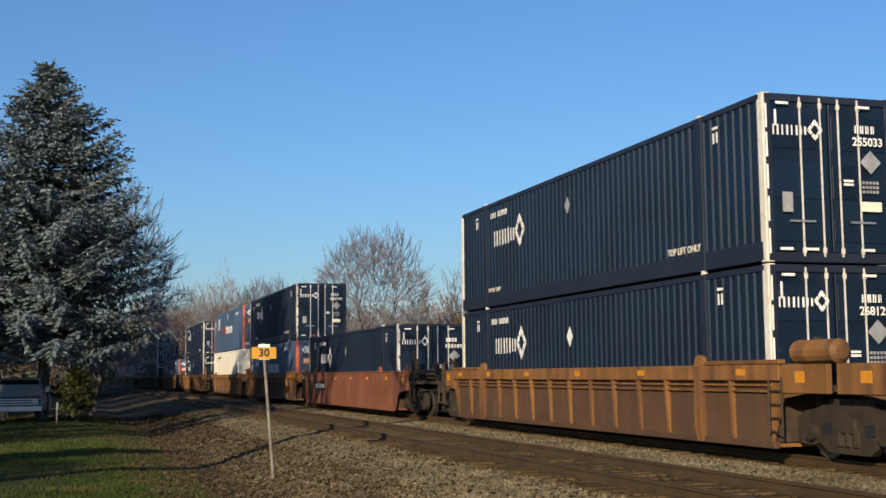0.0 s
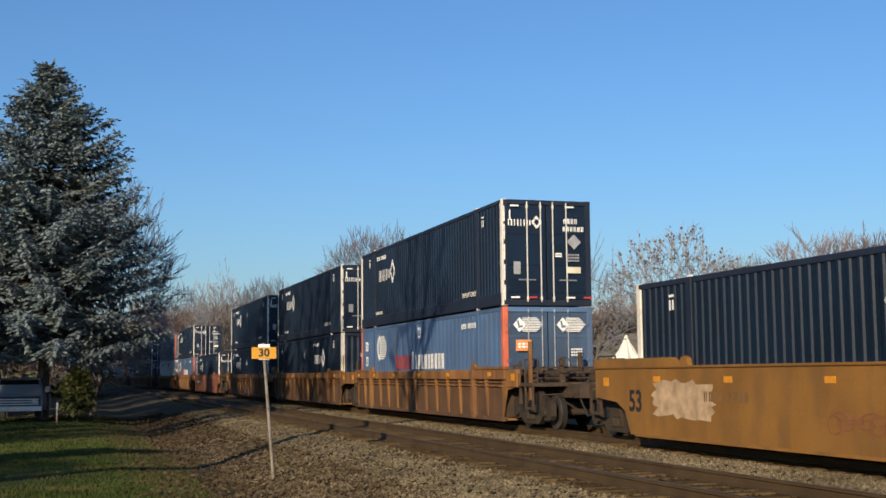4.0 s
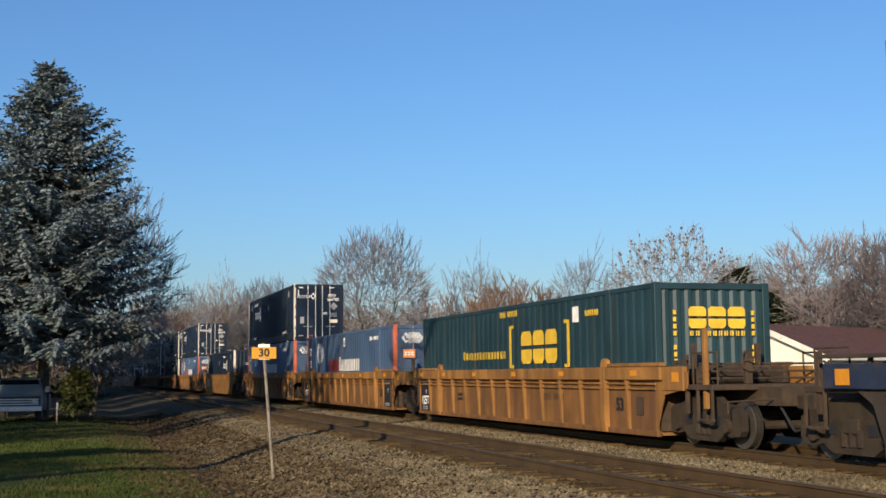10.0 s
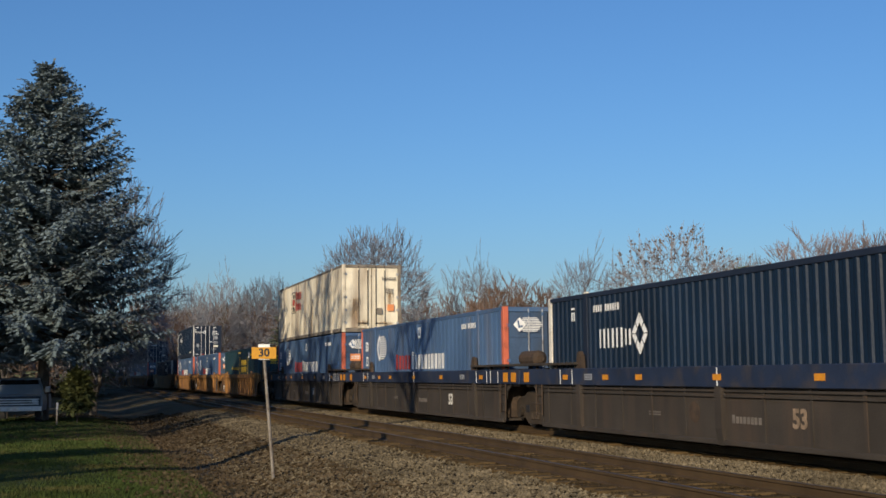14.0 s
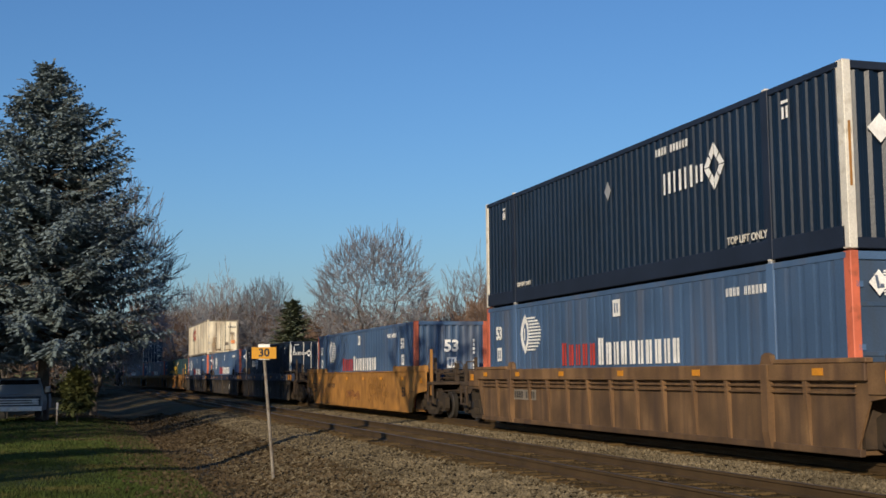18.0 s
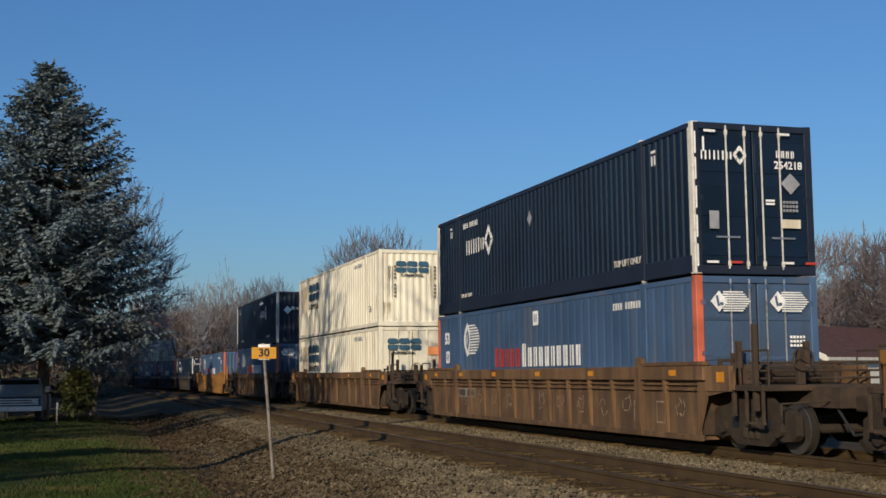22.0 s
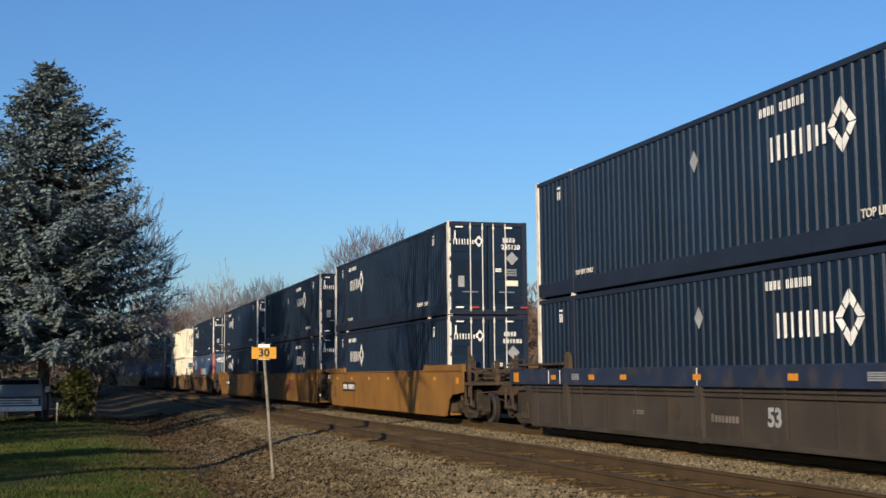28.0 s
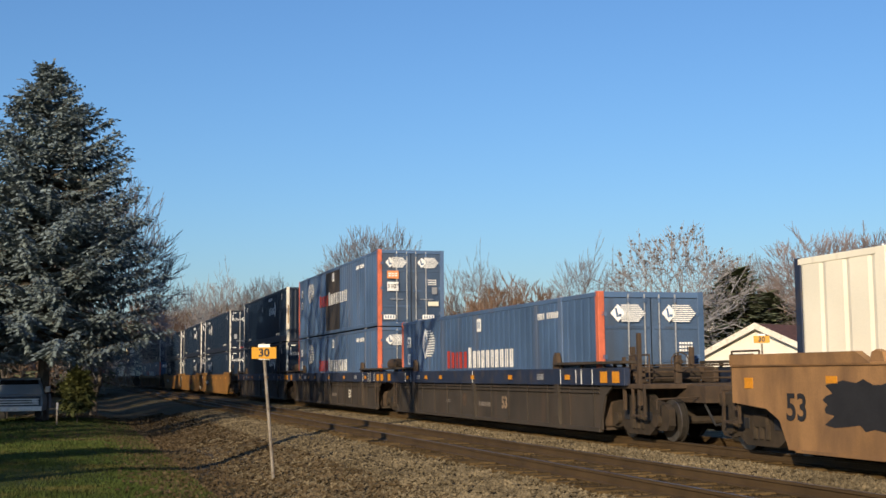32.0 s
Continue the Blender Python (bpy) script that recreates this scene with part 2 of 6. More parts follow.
# ---- mesh building ----
class Mesh:
    """Vertices and faces gathered before they become one mesh."""

    def __init__(self):
        self.v, self.f = [], []

    def add(self, verts, faces):
        n = len(self.v)
        self.v.extend(verts)
        self.f.extend([tuple(i + n for i in f) for f in faces])
        return self

    def box(self, x0, x1, y0, y1, z0, z1, c=0.0):
        """A box; c chamfers its edges."""
        if c <= 0:
            return self.add([(x0, y0, z0), (x1, y0, z0), (x1, y1, z0), (x0, y1, z0), (x0, y0, z1), (x1, y0, z1), (x1, y1, z1), (x0, y1, z1)],
                            [(3, 2, 1, 0), (4, 5, 6, 7), (0, 1, 5, 4), (1, 2, 6, 5), (2, 3, 7, 6), (3, 0, 4, 7)])
        b = bmesh.new()
        bmesh.ops.create_cube(b, size=1, matrix=Matrix.Translation(((x0 + x1) / 2, (y0 + y1) / 2, (z0 + z1) / 2)) @ Matrix.Diagonal((x1 - x0, y1 - y0, z1 - z0, 1)))
        bmesh.ops.bevel(b, geom=b.edges[:], offset=c, segments=1, affect="EDGES")
        b.verts.index_update()
        self.add([tuple(v.co) for v in b.verts], [tuple(v.index for v in f.verts) for f in b.faces])
        b.free()
        return self

    def prism(self, outline, axis, a, b):
        """An outline in the two other axes, drawn out along axis from a to b."""
        n = len(outline)

        def put(p, q):
            return {"x": (q, p[0], p[1]), "y": (p[0], q, p[1]), "z": (p[0], p[1], q)}[axis]
        vs = [put(p, a) for p in outline] + [put(p, b) for p in outline]
        return self.add(vs, [tuple(range(n - 1, -1, -1)), tuple(range(n, 2 * n))] + [(i, (i + 1) % n, n + (i + 1) % n, n + i) for i in range(n)])

    def tube(self, p, q, r0, r1=None, sides=6, caps=True):
        r1 = r0 if r1 is None else r1
        p, q = Vector(p), Vector(q)
        d = (q - p).normalized()
        u = d.orthogonal().normalized()
        w = d.cross(u)
        vs = []
        for c, r in ((p, r0), (q, r1)):
            for k in range(sides):
                a = 2 * math.pi * k / sides
                vs.append(tuple(c + u * (r * math.cos(a)) + w * (r * math.sin(a))))
        fs = [(k, (k + 1) % sides, sides + (k + 1) % sides, sides + k) for k in range(sides)]
        if caps:
            fs += [tuple(range(sides - 1, -1, -1)), tuple(range(sides, 2 * sides))]
        return self.add(vs, fs)

    def data(self, name, material, smooth=False):
        me = bpy.data.meshes.new(name)
        me.from_pydata(self.v, [], self.f)
        me.materials.append(material)
        if smooth:
            me.polygons.foreach_set("use_smooth", [True] * len(me.polygons))
        me.update()
        return me


CACHE = {}


def once(key, build):
    """The mesh data for key, built the first time and shared after that."""
    if key not in CACHE:
        CACHE[key] = build()
    return CACHE[key]


def part(name, data, parent, label="", at=None):
    ob = new(name, data)
    ob.parent = parent
    if at is not None:
        ob.matrix_basis = at
    if label:
        ob["label"] = label
    return ob


def box_mesh(name, material, *dims, c=0.0):
    return once((name, material.name, dims, c), lambda: Mesh().box(*dims, c=c).data(name, material))


def words(text, height, material, weight=0.0):
    """Flat letters of the built-in font, cap height in metres, centred, lying in the x-z plane and facing -y."""
    def build():
        cu = bpy.data.curves.new("letters", "FONT")
        cu.body, cu.size, cu.align_x, cu.align_y = text, height / 0.7, "CENTER", "CENTER"
        cu.extrude, cu.offset, cu.resolution_u = 0.003, weight, 3
        ob = bpy.data.objects.new("letters", cu)
        me = bpy.data.meshes.new_from_object(ob)
        bpy.data.objects.remove(ob)
        me.transform(Matrix.Rotation(radians(90), 4, "X"))
        me.materials.clear()
        me.materials.append(material)
        return me
    return once(("words", text, height, material.name, weight), build)


# ---- the line of the track ----
C_TRAIN, C_NEAR = 12.5, 8.05
BEND_AT, BEND_R, BEND_MAX = 135.0, 372.0, radians(30)


def along(s, centre):
    """Place and heading (turn to the left) at s metres up the line, for a track at that distance to the right of the camera."""
    r = BEND_R - (C_TRAIN - centre)
    d = max(0.0, s - BEND_AT)
    a = min(d / r, BEND_MAX)
    x, y = centre - r * (1 - math.cos(a)), min(s, BEND_AT) + r * math.sin(a)
    rest = max(0.0, d - r * BEND_MAX)
    return x - rest * math.sin(a), y + rest * math.cos(a), a


# ---- ground: lawn, earth bank, ballast, running to the horizon ----
PROFILE = [(-3000, -0.5), (-60, -0.5), (-14, -0.45), (-11.6, -0.5), (-10.4, -0.66), (-9.7, -0.74), (-9.0, -0.69), (-6.7, -0.27), (-6.0, -0.25), (-5.75, -0.215), (-5.6, -0.188), (-3.2, -0.188), (-2.9, -0.18), (-1.5, -0.175), (-1.25, -0.19), (1.3, -0.19), (1.8, -0.19), (3.4, -0.5), (8, -0.55), (60, -0.55), (3000, -0.5)]


def ground_z(o):
    for (a, za), (b, zb) in zip(PROFILE, PROFILE[1:]):
        if a <= o <= b:
            return za + (zb - za) * (o - a) / (b - a)
    return -0.5


def build_ground():
    offs = [-3000, -800, -250, -100, -60, -40, -30, -24, -20, -17] + [-15 + 0.35 * k for k in range(55)] + [4.6, 6, 8, 11, 15, 22, 35, 60, 120, 300, 900, 3000]
    ss = [-600, -250, -120, -60, -30, -12, 0, 6] + [10 + 1.0 * k for k in range(60)] + [72 + 4 * k for k in range(30)] + [200 + 20 * k for k in range(20)] + [700, 1000, 1600, 2600, 4500]
    g = Mesh()
    kinds = []
    for s in ss:
        x, y, a = along(s, C_TRAIN)
        for o in offs:
            w = (noise.noise((o * 0.5, s * 0.3, 3)) * 0.05 + noise.noise((o * 0.1, s * 0.08, 7)) * 0.05) * (1.0 if s < 36 else 0.3)
            if -5.8 < o < 1.9:
                w *= 0.15
            g.v.append((x + o * math.cos(a), y + o * math.sin(a), ground_z(o) + w * (abs(o) < 200)))
    n = len(offs)
    for i in range(len(ss) - 1):
        for j in range(n - 1):
            g.f.append((i * n + j, i * n + j + 1, (i + 1) * n + j + 1, (i + 1) * n + j))
            o, s = (offs[j] + offs[j + 1]) / 2, ss[i]
            edge = -10.6 + 0.8 * noise.noise((s * 0.2, 2.0, 0)) + max(0, (s - 30)) * 0.015
            lawn = o < edge + 0.3 and s < 62
            gravel = edge + 1.3 + max(0, s - 36) * 0.11 < o < 2.6 and not (-5.7 < o < -3.2 or -1.35 < o < 1.35)
            kinds.append(0 if lawn else 2 if gravel else 3 if -5.8 < o < 1.5 else 1)
    me = g.data("ground", M_LAWN, True)
    for m in (M_EARTH, M_BALLAST, M_TRACKDIRT):
        me.materials.append(m)
    me.polygons.foreach_set("material_index", kinds)
    return tagged(new("ground", me), "lawn, leafy earth and gravel bank beside the railway", "ground", kind="structure")


build_ground()


def rock_shape(r):
    """A small rough stone with eight faces."""
    j = lambda: r.uniform(0.65, 1.25)
    return np.array([(j(), 0.2 * j(), 0), (0, j(), 0.1), (-j(), -0.1, 0.1), (0.1, -j(), 0), (0.1, 0.2, 0.75 * j()), (0, 0, -0.5)])


ROCK_F = np.array([(0, 1, 4), (1, 2, 4), (2, 3, 4), (3, 0, 4), (1, 0, 5), (2, 1, 5), (3, 2, 5), (0, 3, 5)])


def scatter_stones(name, label, count, region, size, material, seed):
    """Loose stones over region (s0, s1, o0, o1); denser towards the camera."""
    r = random.Random(seed)
    shapes = [rock_shape(r) for _ in range(12)]
    vs, fs = [], []
    s0, s1, o0, o1 = region
    for k in range(count):
        s = s0 * (s1 / s0) ** (r.random() ** 1.2)
        o = r.uniform(o0, o1)
        x, y, a = along(s, C_TRAIN)
        sz = size * r.uniform(0.55, 1.3)
        c, d = math.cos(k), math.sin(k)
        sh = shapes[k % 12] * sz
        vs.append(np.stack([x + o + sh[:, 0] * c - sh[:, 1] * d, y + sh[:, 0] * d + sh[:, 1] * c, ground_z(o) + 0.3 * sz + sh[:, 2] + 0.02 * noise.noise((o, s, 5))], 1))
        fs.append(ROCK_F + 6 * k)
    me = bpy.data.meshes.new(name)
    me.from_pydata(np.concatenate(vs).tolist(), [], np.concatenate(fs).tolist())
    me.materials.append(material)
    return tagged(new(name, me), label, "gravel", kind="stuff")


scatter_stones("bank_gravel", "loose tan limestone ballast on the bank", 26000, (10, 60, -9.2, -5.7), 0.042, M_STONE, 5)
scatter_stones("middle_gravel", "tan crushed ballast between the two tracks", 12000, (10, 80, -3.3, -1.3), 0.045, M_STONE, 6)
scatter_stones("cess_gravel", "dark ballast among the ties", 11000, (10, 50, -5.9, -3.1), 0.034, M_TRACKDIRT, 7)


def build_track(name, centre, label):
    root = tagged(new(name), label, "railway track", kind="structure")
    ss = [-60 + 10 * k for k in range(20)] + [140 + 8 * k for k in range(30)] + [400, 460, 520, 600, 700]
    section = [(-0.07, -0.165), (0.07, -0.165), (0.07, -0.15), (0.012, -0.13), (0.012, -0.045), (0.036, -0.035), (0.036, 0.0), (-0.036, 0.0), (-0.036, -0.035), (-0.012, -0.045), (-0.012, -0.13), (-0.07, -0.15)]
    n = len(section)
    for side in (-0.753, 0.753):
        rail, head = Mesh(), Mesh()
        for s in ss:
            x, y, a = along(s, centre)
            for o, z in section:
                rail.v.append((x + (side + o) * math.cos(a), y + (side + o) * math.sin(a), z))
            for o in (-0.033, 0.033):
                head.v.append((x + (side + o) * math.cos(a), y + (side + o) * math.sin(a), 0.003))
        for i in range(len(ss) - 1):
            for k in range(n):
                rail.f.append((i * n + k, i * n + (k + 1) % n, (i + 1) * n + (k + 1) % n, (i + 1) * n + k))
            head.f.append((2 * i, 2 * i + 1, 2 * i + 3, 2 * i + 2))
        p = part("rail", rail.data("rail", M_RAIL), root, "rusty steel rail")
        part("rail_head", head.data("rail_head", M_RAILTOP), p, "worn running surface")
    return root


near_track = build_track("railway_track", C_NEAR, "empty rusty track on tan ballast with weathered wooden ties")
train_track = build_track("railway_track", C_TRAIN, "rusty track under the train on tan ballast")

# ---- bare trees ----


def grow(seed, height, crown, tips, twig, trunk=0.14, low=0.22, wild=0.12, fan=4, upward=0.12):
    """A bare tree whose branches part again and again until they fill a dome. Two meshes: thick wood and fine wood."""
    r = random.Random(seed)
    rs = np.random.RandomState(seed)
    wood, fine = Mesh(), Mesh()
    d = rs.normal(size=(tips * 3, 3))
    d /= np.linalg.norm(d, axis=1)[:, None]
    lump = 1 + wild * np.sin(d[:, 0] * 5 + seed) * np.cos(d[:, 1] * 4 + d[:, 2] * 3) + rs.normal(0, wild * 0.5, len(d))
    q = d * (0.5 + 0.5 * rs.rand(len(d), 1) ** 0.45) * lump[:, None]
    mid = (1 + low) / 2
    q = q * (crown * height, crown * height, (1 - mid) * height) + (0, 0, mid * height)
    ends = q[q[:, 2] > low * height][:tips]
    top_r = height * 0.016

    def bow(mesh, p, e, r0, r1, sides):
        m = (p + e) / 2 + rs.normal(0, 0.045, 3) * np.linalg.norm(e - p) - (0, 0, 0.03 * np.linalg.norm(e - p))
        mesh.tube(p, m, r0, (r0 + r1) / 2, sides, False).tube(m, e, (r0 + r1) / 2, r1, sides, False)

    def thick(n):
        return max(twig, top_r * (n / tips) ** 0.46)

    def split(p, group):
        n = len(group)
        if n <= 2:
            for e in group:
                bow(fine, p, e, thick(1), twig, 3)
                out = Vector(e - p).normalized() + 0.35 * Vector(e - np.array((0, 0, mid * height * 0.6))).normalized()
                for k in range(fan):
                    b = np.array(e) if k < 2 else (p + e) / 2
                    v = (out + Vector(rs.normal(0, 0.42, 3)) + Vector((0, 0, upward))).normalized()
                    t = Vector(b) + v * height * r.uniform(0.035, 0.075)
                    fine.tube(b, t, twig, twig * 0.6, 3, False)
            return
        v = group - p
        v = v / np.linalg.norm(v, axis=1)[:, None]
        c = v - v.mean(0)
        axis = np.linalg.svd(c, full_matrices=False)[2][0]
        side = c @ axis
        cut = np.quantile(side, r.uniform(0.36, 0.64))
        for g in (group[side <= cut], group[side > cut]):
            if len(g):
                f = r.uniform(0.26, 0.4) if n > 12 else r.uniform(0.4, 0.55)
                e = p + (g.mean(0) - p) * f
                bow(wood if len(g) > tips * 0.05 else fine, p, e, thick(len(g)) * 1.1, thick(len(g)), 5 if len(g) > tips * 0.05 else 3)
                split(e, g)

    top = np.array((0, 0, height * trunk))
    wood.tube((0, 0, -0.4), tuple(top), top_r * 1.25, top_r, 8)
    split(top, ends)
    return wood, fine, ends


def bare_tree(seed, height, crown=0.36, tips=500, twig=0.016, label="", material=None, seeds=0, **kw):
    root = tagged(new("tree"), label or "leafless deciduous tree with pale grey branches", "tree")
    wood, fine, ends = grow(seed, height, crown, tips, twig, **kw)
    part("trunk", wood.data("trunk", M_BARK), root)
    part("crown", fine.data("crown", material or M_TWIG), root, "crown of fine bare twigs")
    if seeds:
        r, g = random.Random(seed), Mesh()
        outer = sorted(ends.tolist(), key=lambda e: -math.hypot(e[0], e[1], 1.3 * (e[2] - 0.5 * height)))[:seeds]
        for x, y, z in outer:
            a, b, c = (r.uniform(0.05, 0.12) for _ in range(3))
            z += 0.25
            g.add([(x + a, y, z), (x - a, y, z), (x, y + b, z), (x, y - b, z), (x, y, z + c), (x, y, z - c)], [(0, 2, 4), (2, 1, 4), (1, 3, 4), (3, 0, 4), (2, 0, 5), (1, 2, 5), (3, 1, 5), (0, 3, 5)])
        part("dried_seed", g.data("dried_seed", M_SEED), root, "dark dried seed heads at the twig tips")["kind"] = "stuff"
    return root


def conifer(seed, height, radius, material, sprays, label, name="spruce_tree", lift=0.06, blades=3, fat=0.065, profile=(0.02, 0.15, 0.34, 0.7, 0.86, 0.97, 1.0), dense=9, tier=1.0):
    """A trunk, drooping boughs in whorls and needle sprays along them, with gaps between the boughs."""
    r = random.Random(seed)
    root = tagged(new(name), label, "tree")
    trunk, boughs, needles = Mesh(), Mesh(), Mesh()
    trunk.tube((0, 0, -0.4), (0, 0, height * 0.55), height * 0.018, height * 0.009, 8)
    trunk.tube((0, 0, height * 0.55), (0, 0, height * 0.99), height * 0.009, 0.02, 6)
    z = height * lift
    while z < height * 0.985:
        f = 1 - z / height
        reach = radius * float(np.interp(f, (0, 0.06, 0.13, 0.29, 0.45, 0.62, 1.0), profile)) + 0.1
        for k in range(dense if f > 0.15 else dense - 2):
            a = r.uniform(0, 6.283)
            ln = reach * r.choice((0.62, 0.8, 0.92, 1.0, 1.06) if dense < 12 else (0.7, 0.85, 0.94, 1.0, 1.03)) * r.uniform(0.9, 1.06)
            droop = float(np.interp(f, (0, 0.3, 0.7), (-0.4, -0.08, 0.15))) + r.uniform(-0.12, 0.12)
            d = Vector((math.cos(a), math.sin(a), -droop))
            p0 = Vector((0, 0, z + r.uniform(-0.15, 0.15)))
            tip = p0 + d * ln + Vector((0, 0, 0.22 * ln * (0.5 + f * 0.3)))
            mid = p0 + d * ln * 0.55 - Vector((0, 0, 0.03 * ln))
            boughs.tube(p0, mid, 0.02 + 0.012 * ln, 0.02, 4, False)
            boughs.tube(mid, tip, 0.02, 0.008, 3, False)
            side = Vector((-math.sin(a), math.cos(a), 0))
            n = max(4, int(sprays * ln / radius))
            for i in range(n):
                t = 0.22 + 0.8 * (i + r.random()) / n
                c = (p0.lerp(mid, t / 0.55) if t < 0.55 else mid.lerp(tip, (t - 0.55) / 0.45))
                for sg in (-1, 1, 0):
                    w = (1.12 - t) * ln * 0.34 * r.uniform(0.6, 1.2) + 0.14
                    e = c + side * sg * w + d * (0.18 + 0.3 * (sg == 0)) + Vector((0, 0, -0.16 * w * 2 + r.uniform(-0.1, 0.12)))
                    up = Vector((0, 0, 1))
                    across = (e - c).cross(up).normalized() if (e - c).length > 0.01 else side
                    for q in range(blades):
                        b0 = c.lerp(e, 0.8 * q / blades)
                        b1 = c.lerp(e, min(1.06, 0.8 * q / blades + 1.5 / blades)) + Vector((r.uniform(-0.07, 0.07), r.uniform(-0.07, 0.07), r.uniform(-0.1, 0.07)))
                        hw = across * r.uniform(0.6, 1.3) * fat + Vector((0, 0, r.uniform(-0.6, 0.6) * fat))
                        m = b0.lerp(b1, 0.45)
                        needles.add([tuple(b0), tuple(m + hw), tuple(b1), tuple(m - hw)], [(0, 1, 2, 3)])
        z += height * (0.013 + 0.012 * f) * tier
    part("trunk", trunk.data("trunk", M_BARK), root)
    part("branchwork", boughs.data("branchwork", M_BARK), root)
    part("crown", needles.data("crown", material), root, "layered needle sprays on drooping boughs")
    return root


spruce = conifer(11, 13.6, 4.0, M_SPRUCE, 20, "tall blue-green spruce standing on the lawn edge", lift=0.225, blades=6, fat=0.058, profile=(0.02, 0.16, 0.34, 0.71, 0.9, 1.02, 1.2), dense=16, tier=1.55)
spruce.matrix_basis = pose(-0.98, 55, -0.5)
spruce.scale = (1.12, 1.12, 1.13)

# ---- woods behind the line ----
TREES = [bare_tree(21, 13, 0.36, 1250, 0.018, label="leafless tree with a wide domed crown", low=0.12, trunk=0.06, upward=0.5), bare_tree(22, 12, 0.3, 420, 0.017, wild=0.2, upward=0.4), bare_tree(23, 10, 0.42, 520, 0.017, label="leafless tree with a loose open crown hung with seed clusters", wild=0.18, fan=4, upward=0.3, seeds=240),
         bare_tree(24, 8, 0.55, 540, 0.022, label="brown leafless thicket tree", material=M_TWIG_BROWN, trunk=0.03, low=0.04, fan=4, upward=0.5), bare_tree(25, 9, 0.42, 480, 0.022, label="brown leafless thicket tree", material=M_TWIG_BROWN, trunk=0.04, low=0.05, wild=0.15, fan=4, upward=0.5),
         bare_tree(27, 11, 0.43, 1300, 0.017, label="leafless tree with a dense brownish dome", material=M_TWIG_MAUVE, low=0.12, trunk=0.06, upward=0.6),
         bare_tree(28, 5, 0.55, 500, 0.03, label="olive-brown unclipped hedge shrub", material=M_HEDGE, trunk=0.02, low=0.0)]
NATIVE = (13, 12, 10, 8, 9, 11, 5)
# bare trees out of view by the camera; their shadows cross bank and train
SPARSE = bare_tree(26, 21, 0.2, 60, 0.03, label="tall sparse leafless tree on the lawn", trunk=0.4, low=0.5)
SPARSE.matrix_basis = pose(-11.2, 29.0, -0.5)
SPARSE.scale = (1.3, 1.3, 1.0)
for x, y, turn, wide, high in ((-3.2, 20.6, 40, 0.62, 0.8), (-9.6, 28.4, 160, 0.8, 0.95)):
    t = copy_thing(SPARSE, pose(x, y, -0.5, 0, 0, turn))
    t.scale = (wide, wide, high)


def at_bearing(bearing, dist):
    """The spot at tan(bearing) to the right of the line's direction and that far from the camera."""
    k = dist / math.hypot(bearing, 1)
    return bearing * k, k


def plant(src, bearing, dist, height, native, turn=0.0, wide=1.0):
    x, y = at_bearing(bearing, dist)
    t = copy_thing(src, pose(x, y, -0.5, 0, 0, turn))
    k = height / native
    t.scale = (k * wide, k * wide, k)
    return t


def woods():
    """Single trees that stand out, then the belt of thinner wood that closes the view."""
    r = random.Random(4)
    for kind, native, b, d, h, w in [(0, 13, 0.247, 92, 12.7, 1.0), (2, 10, 0.53, 82, 11.2, 1.0), (5, 11, 0.70, 95, 12.2, 1.1), (3, 8, 0.375, 95, 9.3, 1.05), (3, 8, 0.36, 101, 8.6, 1.1), (1, 12, -0.045, 60, 8.5, 0.7), (1, 12, 0.445, 95, 11.0, 1.0), (1, 12, 0.335, 105, 11.5, 0.9),
                                     (1, 12, 0.118, 150, 14.0, 0.9), (0, 13, 0.155, 150, 13.5, 0.9), (1, 12, 0.09, 140, 12.0, 0.9), (0, 13, 0.02, 66, 12.0, 0.98), (5, 11, 0.80, 92, 12.0, 1.1)] + [(6, 5, 0.49 + 0.02 * k, 110 + k % 3, 7.2 - 0.4 * (k % 2), 1.2) for k in range(6)]:
        plant(TREES[kind], b, d, h, native, r.uniform(0, 360), w)
    for k in range(40):
        b = 0.06 + 0.76 * (k + r.random()) / 40
        d = r.uniform(105, 150) if b > 0.2 else r.uniform(190, 240)
        kind = r.choice((3, 3, 3, 4, 4, 4, 1))
        native = NATIVE[kind]
        plant(TREES[kind], b, d, r.uniform(8.4, 10.6) * (1.0 if b > 0.2 else 1.35), native, r.uniform(0, 360), r.uniform(1.0, 1.4))
    for k in range(12):
        plant(TREES[3], 0.045 + 0.013 * k + r.uniform(0, 0.01), r.uniform(180, 230), r.uniform(11.5, 14.5), 8, r.uniform(0, 360), 1.2)
    for k in range(12):
        b = -0.16 + 0.18 * (k + r.random()) / 12
        d = r.uniform(70, 170)
        kind = r.choice((1, 3, 4, 4))
        native = NATIVE[kind]
        plant(TREES[kind], b, d, r.uniform(7, 12), native, r.uniform(0, 360), r.uniform(0.9, 1.3))


woods()
for t in TREES:
    t.matrix_basis = pose(*at_bearing(0.60 + 0.05 * TREES.index(t), 125 + TREES.index(t)), -0.5, 0, 0, 40)

pine = conifer(31, 9.0, 2.6, M_PINE, 4, "dark green conifer among bare trees", lift=0.05, blades=1, fat=0.11, profile=(0.02, 0.1, 0.22, 0.45, 0.65, 0.84, 1.0))
pine.matrix_basis = pose(*at_bearing(0.178, 118), -0.5)
pine.scale = (1.3, 1.3, 1)
for b, d, h, w in ((0.595, 90, 9.2, 1.7), (0.63, 92, 7.6, 1.5)):
    plant(pine, b, d, h, 9.0, 77 * b, w)
